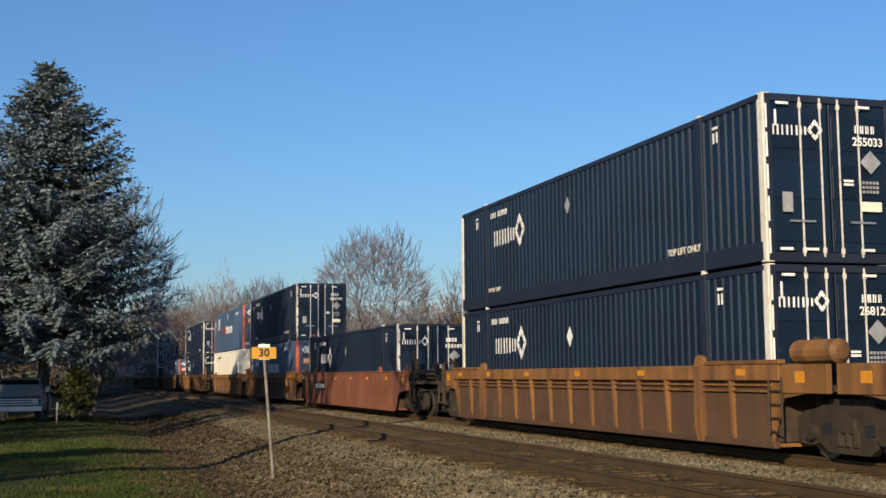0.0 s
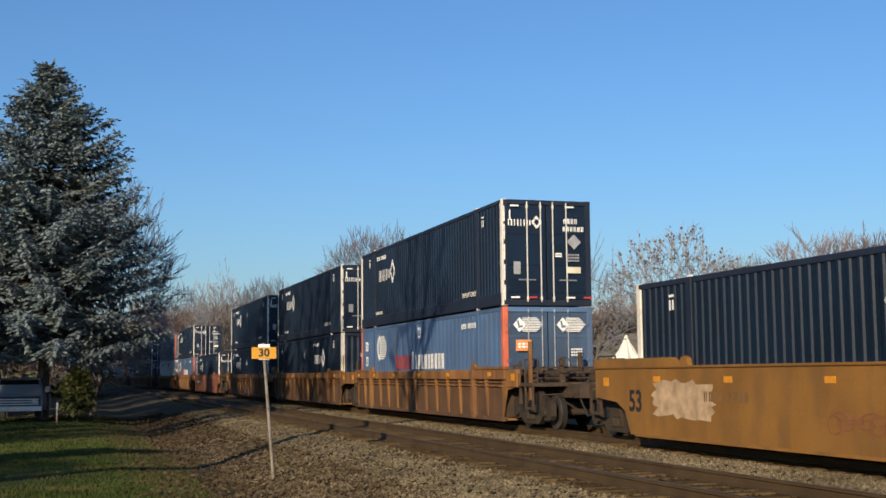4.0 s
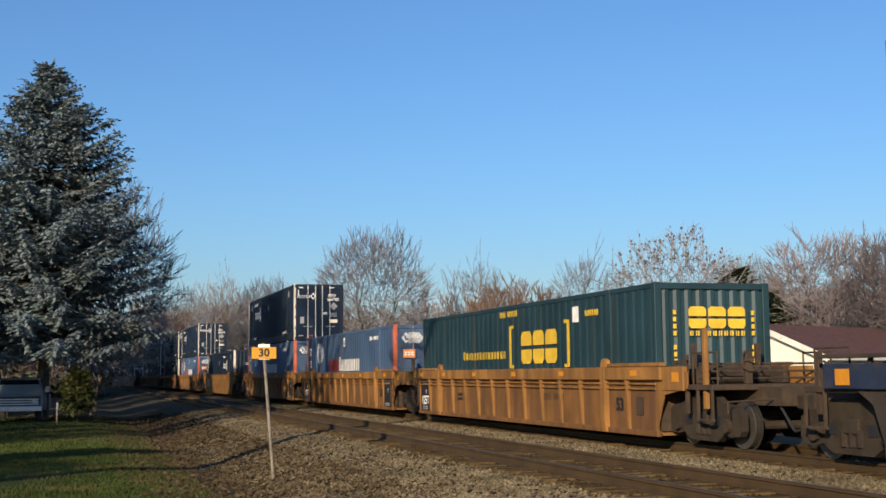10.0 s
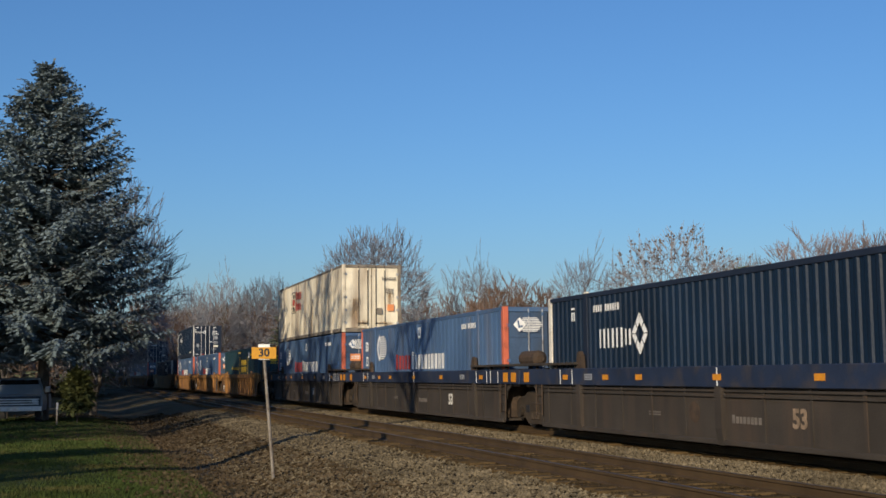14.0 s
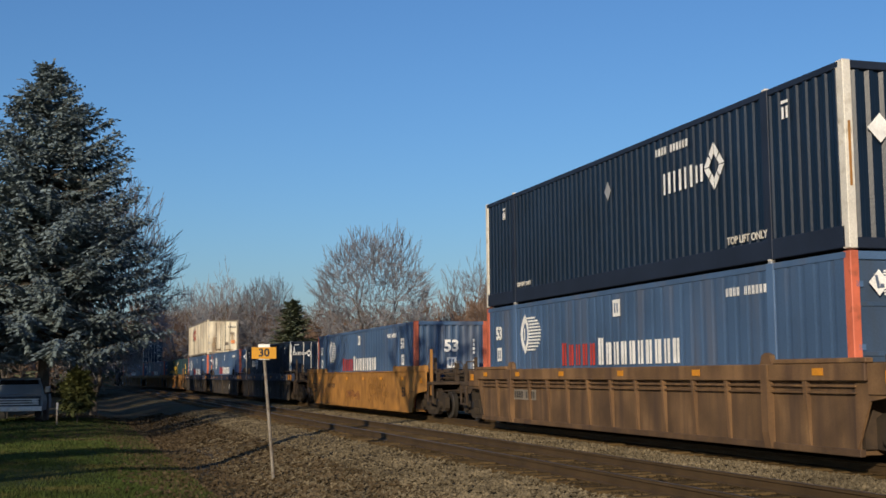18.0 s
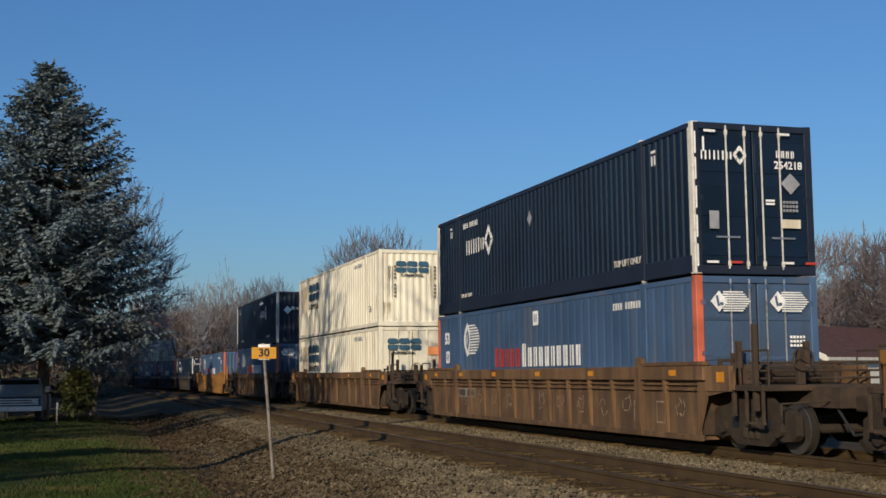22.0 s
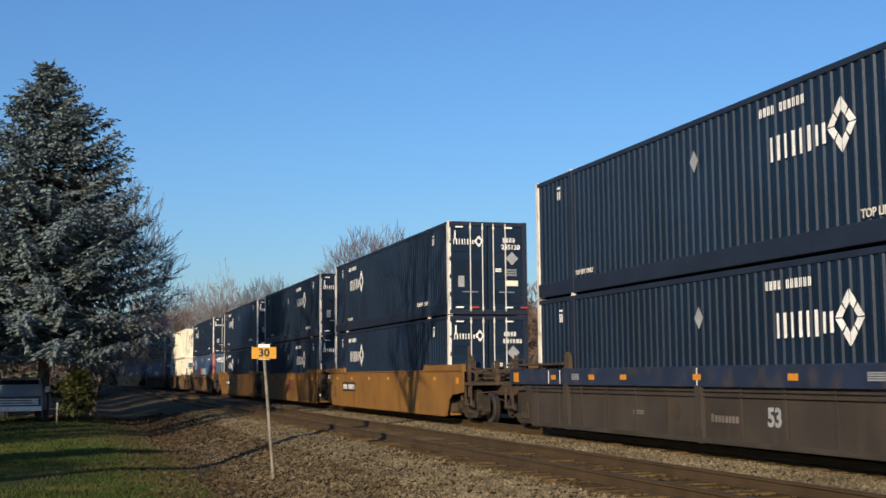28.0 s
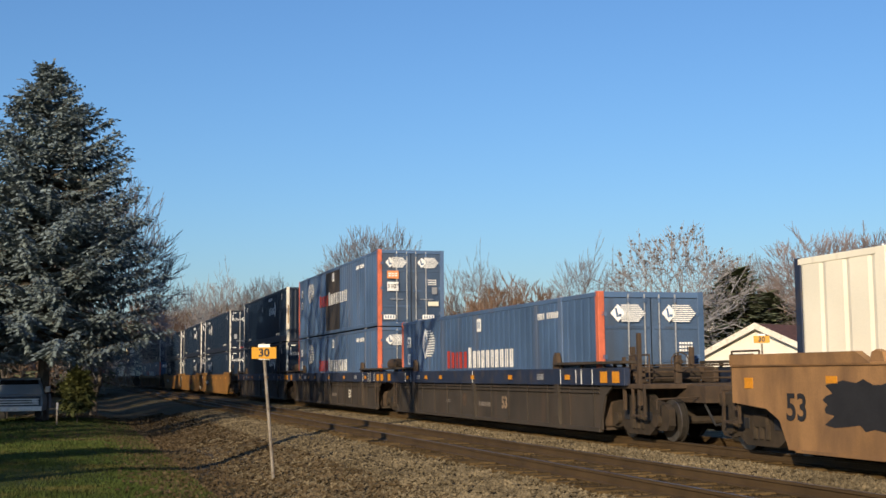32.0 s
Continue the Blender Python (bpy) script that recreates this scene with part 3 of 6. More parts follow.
# unseen evergreens, added to shade the line where it bends away
for x, y, h in ((-4, 124, 17), (-9, 131, 18), (-2, 136, 17), (-7, 142, 18), (-12, 150, 18), (-5, 155, 17), (-10, 165, 18), (-16, 160, 19), (-14, 178, 19), (-9, 186, 18)):
    t = copy_thing(pine, pose(x, y, -0.5, 0, 0, x * 31))
    t.scale = (h / 9 * 1.6, h / 9 * 1.6, h / 9)
# trees out of view, added for the shade on lawn, bank, pickup and train
shade = conifer(51, 13, 3.6, M_PINE, 8, "tall conifer out of view, bare below, added for its shade", lift=0.3)
shade.matrix_basis = pose(-12, 40, -0.5)
shade.scale = (0.8, 0.8, 0.74)
for x, y, h in ((-5.6, 64, 11.8), (-8, 76, 13.2), (-10, 88, 13.8), (-12.5, 100, 14.8)):
    t = copy_thing(pine, pose(x, y, -0.5, 0, 0, x * 77))
    t.scale = (h / 9 * 1.2, h / 9 * 1.2, h / 9)
for x, y, h in ((-11, 42, 6.5), (-7.6, 38, 5.0), (-7.5, 21.5, 5.6)):
    t = copy_thing(pine, pose(x, y, -0.5, 0, 0, x * 57))
    t.scale = (h / 9 * 1.2, h / 9 * 1.2, h / 9)
for x, y, h, n, src in ((-17, 24, 14, 10, 2), (-10.0, 15.0, 6, 11, 5), (-9.0, 29.0, 5.2, 11, 5)):
    t = copy_thing(TREES[src], pose(x, y, -0.5, 0, 0, x * 47))
    t.scale = (h / n * 0.8, h / n * 0.8, h / n)


# ---- houses ----
def house(name, label, wall, roof, m, length, width, eave, ridge, windows=True):
    """A gabled house: walls with siding boards, roof slabs with overhang, white trim, windows; the gable faces -y, the ridge runs along y."""
    root = tagged(new(name), label, "house")
    root.matrix_basis = m
    w = width / 2
    body = Mesh().prism([(-w, -0.2), (w, -0.2), (w, eave), (0, ridge), (-w, eave)], "y", 0, length)
    part("wall", body.data("wall", wall), root)
    z = 0.1
    while z < ridge - 0.25:
        half = w if z < eave else w * (ridge - z) / (ridge - eave)
        part("siding_board", box_mesh("siding_board", wall, -round(half, 2), round(half, 2), -0.02, 0.0, 0.0, 0.02), root, at=pose(0, 0, z))
        z += 0.2
    rise = math.atan2(ridge - eave, w)
    for sg in (-1, 1):
        sl = Mesh()
        o = 0.45
        x1, z1 = sg * (w + o), eave - o * math.tan(rise)
        pts = [(0, ridge + 0.02), (x1, z1 + 0.02), (x1, z1 + 0.16), (0, ridge + 0.18)]
        sl.prism(pts if sg > 0 else pts[::-1], "y", -0.4, length + 0.4)
        slab = part("roof", sl.data("roof", roof), root, "shingled roof slope")
        tr = Mesh()
        pts = [(0, ridge - 0.16), (x1, z1 - 0.16), (x1, z1 + 0.2), (0, ridge + 0.22)]
        tr.prism(pts if sg > 0 else pts[::-1], "y", -0.45, -0.4)
        part("barge_board", tr.data("barge_board", M_WHITE), root, "white painted barge board")
        part("gutter", Mesh().box(min(x1, x1 + sg * 0.1), max(x1, x1 + sg * 0.1), -0.4, length + 0.4, z1 - 0.08, z1 + 0.1).data("gutter", M_WHITE), root, "white gutter")
    if windows:
        for y in (length * 0.25, length * 0.6):
            for sg in (-1, 1):
                f = part("window", Mesh().box(sg * w - 0.05, sg * w + 0.05, y - 0.6, y + 0.6, 0.9, 2.1).data("window", M_WHITE), root)
                part("pane", Mesh().box(sg * w - 0.06, sg * w + 0.06, y - 0.5, y + 0.5, 1.0, 2.0).data("pane", M_GLASS), f)
        f = part("window", Mesh().box(-0.6, 0.6, -0.05, 0.05, 0.9, 2.1).data("window", M_WHITE), root)
        part("pane", Mesh().box(-0.5, 0.5, -0.06, 0.06, 1.0, 2.0).data("pane", M_GLASS), f)
    return root


hx, hy = at_bearing(0.617, 75)
house("house", "white-sided house with a brown shingled gable roof", M_SIDING, M_SHINGLE, pose(hx, hy, -0.5, 0, 0, -62), 16, 8.2, 2.75, 4.55)
gx, gy = at_bearing(0.567, 100)
house("house", "grey-sided house with a steep grey shingled roof", M_SIDING_G, M_SHINGLE_G, pose(gx, gy, -0.5, 0, 0, 2), 9, 6.2, 2.3, 5.6)
gx, gy = at_bearing(0.482, 96)
house("garage", "low garage with an olive-grey shingled roof", M_SIDING_G, M_SHINGLE_O, pose(gx + 5.2, gy - 2.0, -0.5, 0, 0, 62), 7.5, 6.0, 2.5, 4.75, False)


def tarpaulin(m):
    """A white sheet hung over a pole, flaring in folds towards the ground."""
    g, n = Mesh(), 36
    rings = [(0.06, 4.3), (0.2, 3.9), (0.48, 3.3), (0.95, 2.6), (1.6, 1.8), (2.1, 0.9), (2.5, 0.0)]
    for rad, z in rings:
        for k in range(n):
            a = 2 * math.pi * k / n
            f = rad * (1 + 0.16 * math.sin(a * 7 + z) + 0.08 * math.sin(a * 13 - 2 * z))
            g.v.append((f * math.cos(a), f * math.sin(a), z))
    for i in range(len(rings) - 1):
        for k in range(n):
            g.f.append((i * n + k, (i + 1) * n + k, (i + 1) * n + (k + 1) % n, i * n + (k + 1) % n))
    root = tagged(new("tarpaulin"), "white tarpaulin draped over a pole beyond the train", "tarpaulin")
    root.matrix_basis = m
    part("sheet", g.data("sheet", M_SIDING), root)
    part("pole", Mesh().tube((0, 0, 0), (0, 0, 4.38), 0.04).data("pole", M_POST), root)


tarpaulin(pose(*at_bearing(0.481, 80), -0.5))


# ---- speed signs ----
def speed_sign(m, post_h, lean, label):
    root = tagged(new("speed_sign"), label, "sign")
    root.matrix_basis = m
    sk = math.tan(radians(lean))
    post = Mesh().tube((0, 0, -0.3), (sk * post_h, 0, post_h), 0.03, 0.028, 8)
    part("post", post.data("post", M_POST), root, "leaning grey steel post")
    b = part("board", box_mesh("board", M_SIGNY, -0.222, 0.222, -0.045, -0.03, -0.105, 0.105, c=0.004), root, "yellow reflective board", pose(sk * (post_h - 0.18), 0, post_h - 0.18))
    part("number", words("30", 0.14, M_DARKMARK, 0.006), b, "black figures 30", pose(0, -0.05, 0))
    part("back_plate", box_mesh("back_plate", M_PALE, -0.105, 0.105, -0.03, -0.015, -0.1, 0.18, c=0.004), root, "pale backing plate", pose(sk * (post_h - 0.2), 0, post_h - 0.2))
    return root


near_sign = speed_sign(pose(3.9, 23.85, -0.61, 0, 0, -9), 2.45, -5.2, "yellow speed sign reading 30 on a leaning post in gravel")
near_sign.scale = (1.08, 1.08, 1.08)
speed_sign(pose(*at_bearing(0.620, 36), -0.5, 0, 0, -32), 2.98, 0, "yellow speed sign reading 30 beyond the train")


# ---- old pickup parked under the spruce, facing the camera ----
def pickup(m):
    root = tagged(new("pickup_truck"), "old dull silver-blue pickup truck parked on the grass", "truck")
    root.matrix_basis = m
    body = Mesh()
    body.prism([(-1.0, 0.5), (1.0, 0.5), (1.02, 0.85), (0.98, 1.08), (-0.98, 1.08), (-1.02, 0.85)], "y", -1.9, 3.2)
    part("body", body.data("body", M_CARPAINT), root)
    part("hood", Mesh().prism([(-1.9, 1.06), (-0.55, 1.13), (-0.5, 1.08), (-1.9, 1.0)], "x", -0.92, 0.92).data("hood", M_CARPAINT), root)
    cab = Mesh()
    cab.add([(-0.93, -0.6, 1.08), (0.93, -0.6, 1.08), (0.93, 1.1, 1.08), (-0.93, 1.1, 1.08), (-0.74, -0.05, 1.72), (0.74, -0.05, 1.72), (0.74, 0.95, 1.74), (-0.74, 0.95, 1.74)],
            [(0, 1, 5, 4), (1, 2, 6, 5), (2, 3, 7, 6), (3, 0, 4, 7), (4, 5, 6, 7)])
    part("cab", cab.data("cab", M_CARPAINT), root)
    part("windscreen", Mesh().add([(-0.84, -0.54, 1.13), (0.84, -0.54, 1.13), (0.7, -0.11, 1.66), (-0.7, -0.11, 1.66)], [(0, 1, 2, 3)]).data("windscreen", M_GLASS), root, "dark windscreen")
    g = part("grille", box_mesh("grille", M_DARKMARK, -0.94, 0.94, -1.95, -1.9, 0.7, 1.05), root, "dark grille with bright bars")
    for k in range(3):
        part("grille_bar", box_mesh("grille_bar", M_ROD, -0.88, 0.88, -1.985, -1.95, -0.022, 0.022, c=0.006), g, "", pose(0, 0, 0.76 + 0.09 * k))
    for x in (-0.74, 0.74):
        part("headlight", once("pickup_lamp", lambda: Mesh().tube((0, -1.98, 0), (0, -1.93, 0), 0.11, sides=14).data("headlight", M_CHROME)), root, "round headlight", pose(x, 0, 0.86))
        part("mirror", box_mesh("mirror", M_CARPAINT, -0.1, 0.1, -0.03, 0.03, -0.12, 0.12, c=0.015), root, "", pose(x * 1.48, -0.35, 1.3))
        for y in (-1.2, 2.1):
            w = part("wheel", once("pickup_wheel", lambda: Mesh().tube((-0.12, 0, 0), (0.12, 0, 0), 0.37, sides=20).data("wheel", M_RUBBER)), root, "", pose(x * 1.13, y, 0.37))
            part("rim", once("pickup_rim", lambda: Mesh().tube((-0.13, 0, 0), (0.13, 0, 0), 0.2, sides=14).data("rim", M_CHROME)), w)
    part("bumper", box_mesh("bumper", M_ROD, -1.0, 1.0, -2.08, -1.96, 0.5, 0.68, c=0.03), root, "chrome bumper")
    part("bumper_plate", box_mesh("bumper_plate", M_WHITE, -0.15, 0.15, -2.09, -2.08, 0.52, 0.66), root, "blank plate")
    return root


truck_by_tree = pickup(pose(-1.9, 54.4, -0.48, 0, 0, -3))
truck_by_tree.scale = (1.05, 1.05, 1.08)
shrub = conifer(41, 2.3, 0.62, M_SHRUB, 3, "thin yellow-green shrub beside the spruce trunk", "shrub", 0.35, blades=2)
shrub.matrix_basis = pose(0.42, 52.3, -0.5)
shrub.scale = (0.78, 0.78, 0.9)


def stake(m):
    root = tagged(new("marker_stake"), "short grey stake with a white tag before the spruce", "stake")
    root.matrix_basis = m
    part("post", Mesh().tube((0, 0, -0.2), (0, 0, 0.95), 0.035, 0.03, 8).data("post", M_POST), root)
    part("tag", box_mesh("tag", M_GREYMARK, -0.04, 0.04, -0.055, -0.035, 0.66, 0.92, c=0.006), root, "white tag")


stake(pose(-0.35, 50.0, -0.5))

# ---- grass, leaf litter ----
def tufts(name, label, count, region, height, material, seed, category, flat=False):
    """Grass blades, or fallen leaves lying flat, over region (x0, x1, y0, y1)."""
    r = np.random.RandomState(seed)
    x0, x1, y0, y1 = region
    y = y0 * (y1 / y0) ** r.rand(count)
    x = x0 + (x1 - x0) * r.rand(count) if not flat else x0 + (x1 - x0) * np.sqrt(r.rand(count))
    z = np.array([ground_z(q - C_TRAIN) for q in x])
    a = r.rand(count) * 6.283
    h = height * (0.5 + r.rand(count)) * (y / 25) ** 0.5
    w = (0.012 if not flat else height * 0.45) * (y / 22)
    if flat:
        p = np.stack([np.stack([x + h * np.cos(a), y + h * np.sin(a), z + 0.03], 1), np.stack([x - w * np.sin(a), y + w * np.cos(a), z + 0.05 + 0.3 * h], 1), np.stack([x - h * np.cos(a), y - h * np.sin(a), z + 0.035], 1), np.stack([x + w * np.sin(a), y - w * np.cos(a), z + 0.02], 1)], 1)
        f = np.arange(count * 4).reshape(-1, 4)
    else:
        lean = 0.5 * h
        p = np.stack([np.stack([x - w * np.sin(a), y + w * np.cos(a), z - 0.02], 1), np.stack([x + w * np.sin(a), y - w * np.cos(a), z - 0.02], 1), np.stack([x + lean * np.cos(a), y + lean * np.sin(a), z + h], 1)], 1)
        f = np.arange(count * 3).reshape(-1, 3)
    me = bpy.data.meshes.new(name)
    me.from_pydata(p.reshape(-1, 3).tolist(), [], f.tolist())
    me.materials.append(material)
    return tagged(new(name, me), label, category, kind="stuff")


tufts("grass", "short green lawn grass with dry patches", 170000, (-6, 2.5, 14, 58), 0.055, M_BLADE, 3, "grass")
tufts("dry_grass", "thin dry grass at the foot of the bank", 9000, (1.4, 3.4, 14, 60), 0.07, M_LEAF, 4, "grass")
tufts("fallen_leaves", "brown fallen leaves on the bank and lawn edge", 9000, (0.6, 5.2, 14, 60), 0.05, M_LEAF, 8, "leaves", True)
tufts("fallen_leaves", "brown fallen leaves under the spruce", 7000, (-2.5, 4.6, 38, 64), 0.05, M_LEAF, 9, "leaves", True)


# ---- containers ----
CL, CW, CH = 16.6, 2.6, 2.91
MARK0 = 7.97  # where marks are counted from, near the front end


def corrugated(length, z0, z1, pitch, depth, flat):
    """An outer wall sheet with upright corrugations: runs along x, faces -y, outermost at y = 0."""
    m = Mesh()
    n = max(1, round(length / pitch))
    p = length / n
    xs = []
    for k in range(n):
        a = -length / 2 + k * p
        xs += [(a, depth), (a + p * (0.5 - flat / 2) * 0.5, depth), (a + p * 0.5 - p * flat / 2 + p * 0.08, 0), (a + p * 0.5 + p * flat / 2, 0), (a + p * 0.5 + p * flat / 2 + p * 0.12, depth)]
    xs.append((length / 2, depth))
    for x, y in xs:
        m.v += [(x, y, z0), (x, y, z1)]
    m.f = [(2 * k, 2 * k + 2, 2 * k + 3, 2 * k + 1) for k in range(len(xs) - 1)]
    return m


def flat_shape(*outlines):
    """Flat plates in the x-z plane, facing -y, 3 mm thick."""
    m = Mesh()
    for o in outlines:
        m.prism(o, "y", -0.003, 0.0)
    return m


def rect(x, z, w, h):
    return [(x - w / 2, z - h / 2), (x + w / 2, z - h / 2), (x + w / 2, z + h / 2), (x - w / 2, z + h / 2)]


def slant(x, z, w, h, lean):
    return [(x - w / 2 - lean, z - h / 2), (x + w / 2 - lean, z - h / 2), (x + w / 2 + lean, z + h / 2), (x - w / 2 + lean, z + h / 2)]


def dia(x, z, w, h):
    return [(x, z - h / 2), (x + w / 2, z), (x, z + h / 2), (x - w / 2, z)]


def ring_mark(k):
    """Eight thin upright bars, and a diamond ring of eight plates with small gaps."""
    h, t, o = 0.40 * k, 0.07 * k, []
    for j, x in enumerate((-1.12, -0.92, -0.72, -0.5, -0.3, -0.08, 0.12, 0.3)):
        o.append(rect(x * k, -0.05 * k, t * (1.2 if j % 2 else 0.9), h * (1.0 if j < 6 else 0.8)))
    x, w, v = 0.74 * k, 0.36 * k, 0.43 * k
    rim = [(x + w, 0), (x, v), (x - w, 0), (x, -v)]
    for j in range(4):
        (ax, az), (bx, bz) = rim[j], rim[(j + 1) % 4]
        for f0, f1 in ((0.03, 0.46), (0.54, 0.97)):
            p, q = (ax + (bx - ax) * f0, az + (bz - az) * f0), (ax + (bx - ax) * f1, az + (bz - az) * f1)
            inner = lambda e: (x + (e[0] - x) * 0.52, e[1] * 0.52)
            o.append([p, q, inner(q), inner(p)])
    return flat_shape(*o)


def lens_outline(x, wl, wr, h, n=9):
    """A pointed lens: wl and wr are its bulges to the left and right, h its half height."""
    zs = [h * (2 * k / (n - 1) - 1) for k in range(n)]
    return [(x + wr * (1 - (z / h) ** 2), z) for z in zs] + [(x - wl * (1 - (z / h) ** 2), z) for z in zs[-2:0:-1]]


def globe_mark():
    """A pale pointed oval with speed lines that trail to the right."""
    o = []
    for k in range(11):
        z = 0.4 - 0.08 * k
        w = 0.72 * math.sqrt(max(0.08, 1 - (z / 0.46) ** 2))
        x0 = -0.3 + 0.26 * math.sqrt(max(0.0, 1 - (z / 0.44) ** 2))
        o.append([(x0, z - 0.02), (0.08 + w, z - 0.02), (0.03 + w, z + 0.022), (x0, z + 0.022)])
    o.append(lens_outline(-0.3, 0.33, 0.27, 0.5))
    return flat_shape(*o)


def globe_dark():
    return Mesh().prism(lens_outline(-0.29, 0.17, 0.15, 0.3), "y", -0.005, -0.0031).prism(rect(-0.04, 0, 0.018, 0.5), "y", -0.005, -0.0031)


def globe_spot():
    return Mesh().prism(rect(-0.33, 0.0, 0.06, 0.3), "y", -0.007, -0.0051)


def bars(n, h, step, first=1.0, stroke=0.07):
    """A row of n pairs of upright bars of mixed weight, the first pair taller: a plain stand-in for a wordmark."""
    o = []
    for k in range(n):
        hh = h * (first if k == 0 else 1.0)
        x = (k - (n - 1) / 2) * step
        z = (hh - h) / 2
        o += [rect(x - step * 0.18, z, stroke * (1.3, 0.9, 0.7)[k % 3], hh), rect(x + step * 0.2, z, stroke * (0.9, 1.4, 1.0)[k % 3], hh)]
    return flat_shape(*o)


def block_mark(h):
    """Three heavy chamfered blocks, each split by one level slit: a plain stand-in for a wordmark."""
    o = []
    w = h * 0.94
    for k in range(3):
        x = (k - 1) * w * 1.08
        a, c = w * 0.48, w * 0.14
        o.append([(x - a + c, -h * 0.5), (x + a - c, -h * 0.5), (x + a, -h * 0.5 + c), (x + a, -h * 0.06), (x - a, -h * 0.06), (x - a, -h * 0.5 + c)])
        o.append([(x - a, h * 0.06), (x + a, h * 0.06), (x + a, h * 0.5 - c), (x + a - c, h * 0.5), (x - a + c, h * 0.5), (x - a, h * 0.5 - c)])
    return flat_shape(*o)


def glyphs(n, h, w, gap=()):
    """A row of thin split strokes the size of painted figures that cannot be read."""
    o = []
    for k in range(n):
        if k not in gap:
            x = (k - (n - 1) / 2) * w * 1.45
            o += [rect(x - w * 0.25, 0, w * 0.36, h), rect(x + w * 0.3, 0, w * (0.26, 0.4, 0.3)[k % 3], h)]
    return flat_shape(*o)


def ragged(w, h, seed):
    """A patch with a torn outline."""
    q = random.Random(seed)
    pts = []
    for k in range(36):
        a = 2 * math.pi * k / 36
        c, d = math.cos(a), math.sin(a)
        m = 1 / max(abs(c), abs(d)) * q.uniform(0.72, 1.0)
        pts.append((w / 2 * c * m, h / 2 * d * m))
    return pts


def runs(w, h, seed):
    """Thin stains that start along a line of width w and run down unequal lengths, tapering."""
    q = random.Random(seed)
    o = []
    for k in range(max(5, int(w * 40))):
        x, t, ln, z = q.uniform(-w / 2, w / 2), q.uniform(0.003, 0.013), h * q.uniform(0.25, 1.0), q.uniform(-0.06, 0.0)
        o.append([(x - t, z), (x - t * 0.2 + q.uniform(-0.01, 0.01), z - ln), (x + t * 0.3, z - ln * 0.96), (x + t, z + 0.02)])
    return flat_shape(*o)


def loops(w, h, n, t):
    """A hasty run of n sprayed loops, w wide and h high, in strokes 2t thick."""
    pts = []
    for k in range(n * 10 + 1):
        a = 2 * math.pi * k / 10
        f = k / (n * 10)
        pts.append((w * (f - 0.5) + 0.11 * w * math.sin(a), h * 0.5 * math.cos(a) * (0.55 + 0.45 * math.sin(1.7 * f * n + 0.4)) + 0.1 * h * math.sin(5 * f)))
    o = []
    for (x0, z0), (x1, z1) in zip(pts, pts[1:]):
        ln = math.hypot(x1 - x0, z1 - z0) or 1
        nx, nz = -(z1 - z0) / ln * t, (x1 - x0) / ln * t
        o.append([(x0 - nx, z0 - nz), (x1 - nx, z1 - nz), (x1 + nx, z1 + nz), (x0 + nx, z0 + nz)])
    return flat_shape(*o)


def small_bars(n, rows, h, w):
    """Rows of short bars where small print cannot be read."""
    o = []
    for j in range(rows):
        for k in range(n):
            o.append(rect((k - (n - 1) / 2) * w * 1.4, -j * h * 1.6, w, h))
    return flat_shape(*o)


SHAPES = {}


def shape_data(key, build, name, material):
    """Mesh data of the shape called key; a later call may give no builder."""
    SHAPES.setdefault(key, build)
    return once((key, material.name), lambda: SHAPES[key]().data(name, material))


def decal(root, name, key, build, material, u, v, face="side", proud=0.012, label=""):
    """Lays a flat mark on the near side (u: metres from the front end, v: up) or on the rear end (u: from its left edge)."""
    me = shape_data(key, build, name, material)
    if face == "side":
        m = pose(-CW / 2 - proud, MARK0 - u, v, 0, 0, -90)
    else:
        m = pose(-CW / 2 + u, -CL / 2 - proud, v)
    ob = part(name, me, root, label, m)
    if name.endswith(("print", "mark", "core", "streak")):
        ob["kind"] = "stuff"
    return ob


def lettering(root, text, h, material, u, v, face="side", proud=0.016, weight=0.004):
    me = words(text, h, material, weight)
    m = pose(-CW / 2 - proud, MARK0 - u, v, 0, 0, -90) if face == "side" else pose(-CW / 2 + u, -CL / 2 - proud, v)
    return part("lettering", me, root, "", m)


STYLE = {
    # body, frame, rib pitch, depth, flat share
    "navy": (M_NAVY, M_NAVY_POST, 0.262, 0.029, 0.34),
    "blue": (M_BLUE, M_BLUE, 0.40, 0.011, 0.62),
    "green": (M_GREEN, M_GREEN, 0.40, 0.022, 0.5),
    "cream": (M_CREAM, M_CREAM, 0.40, 0.035, 0.42),
    "stained": (M_STAINED, M_EDGE, 0.61, 0.018, 0.78),
    "white": (M_WHITEBOX, M_WHITEBOX, 0.61, 0.018, 0.8),
}


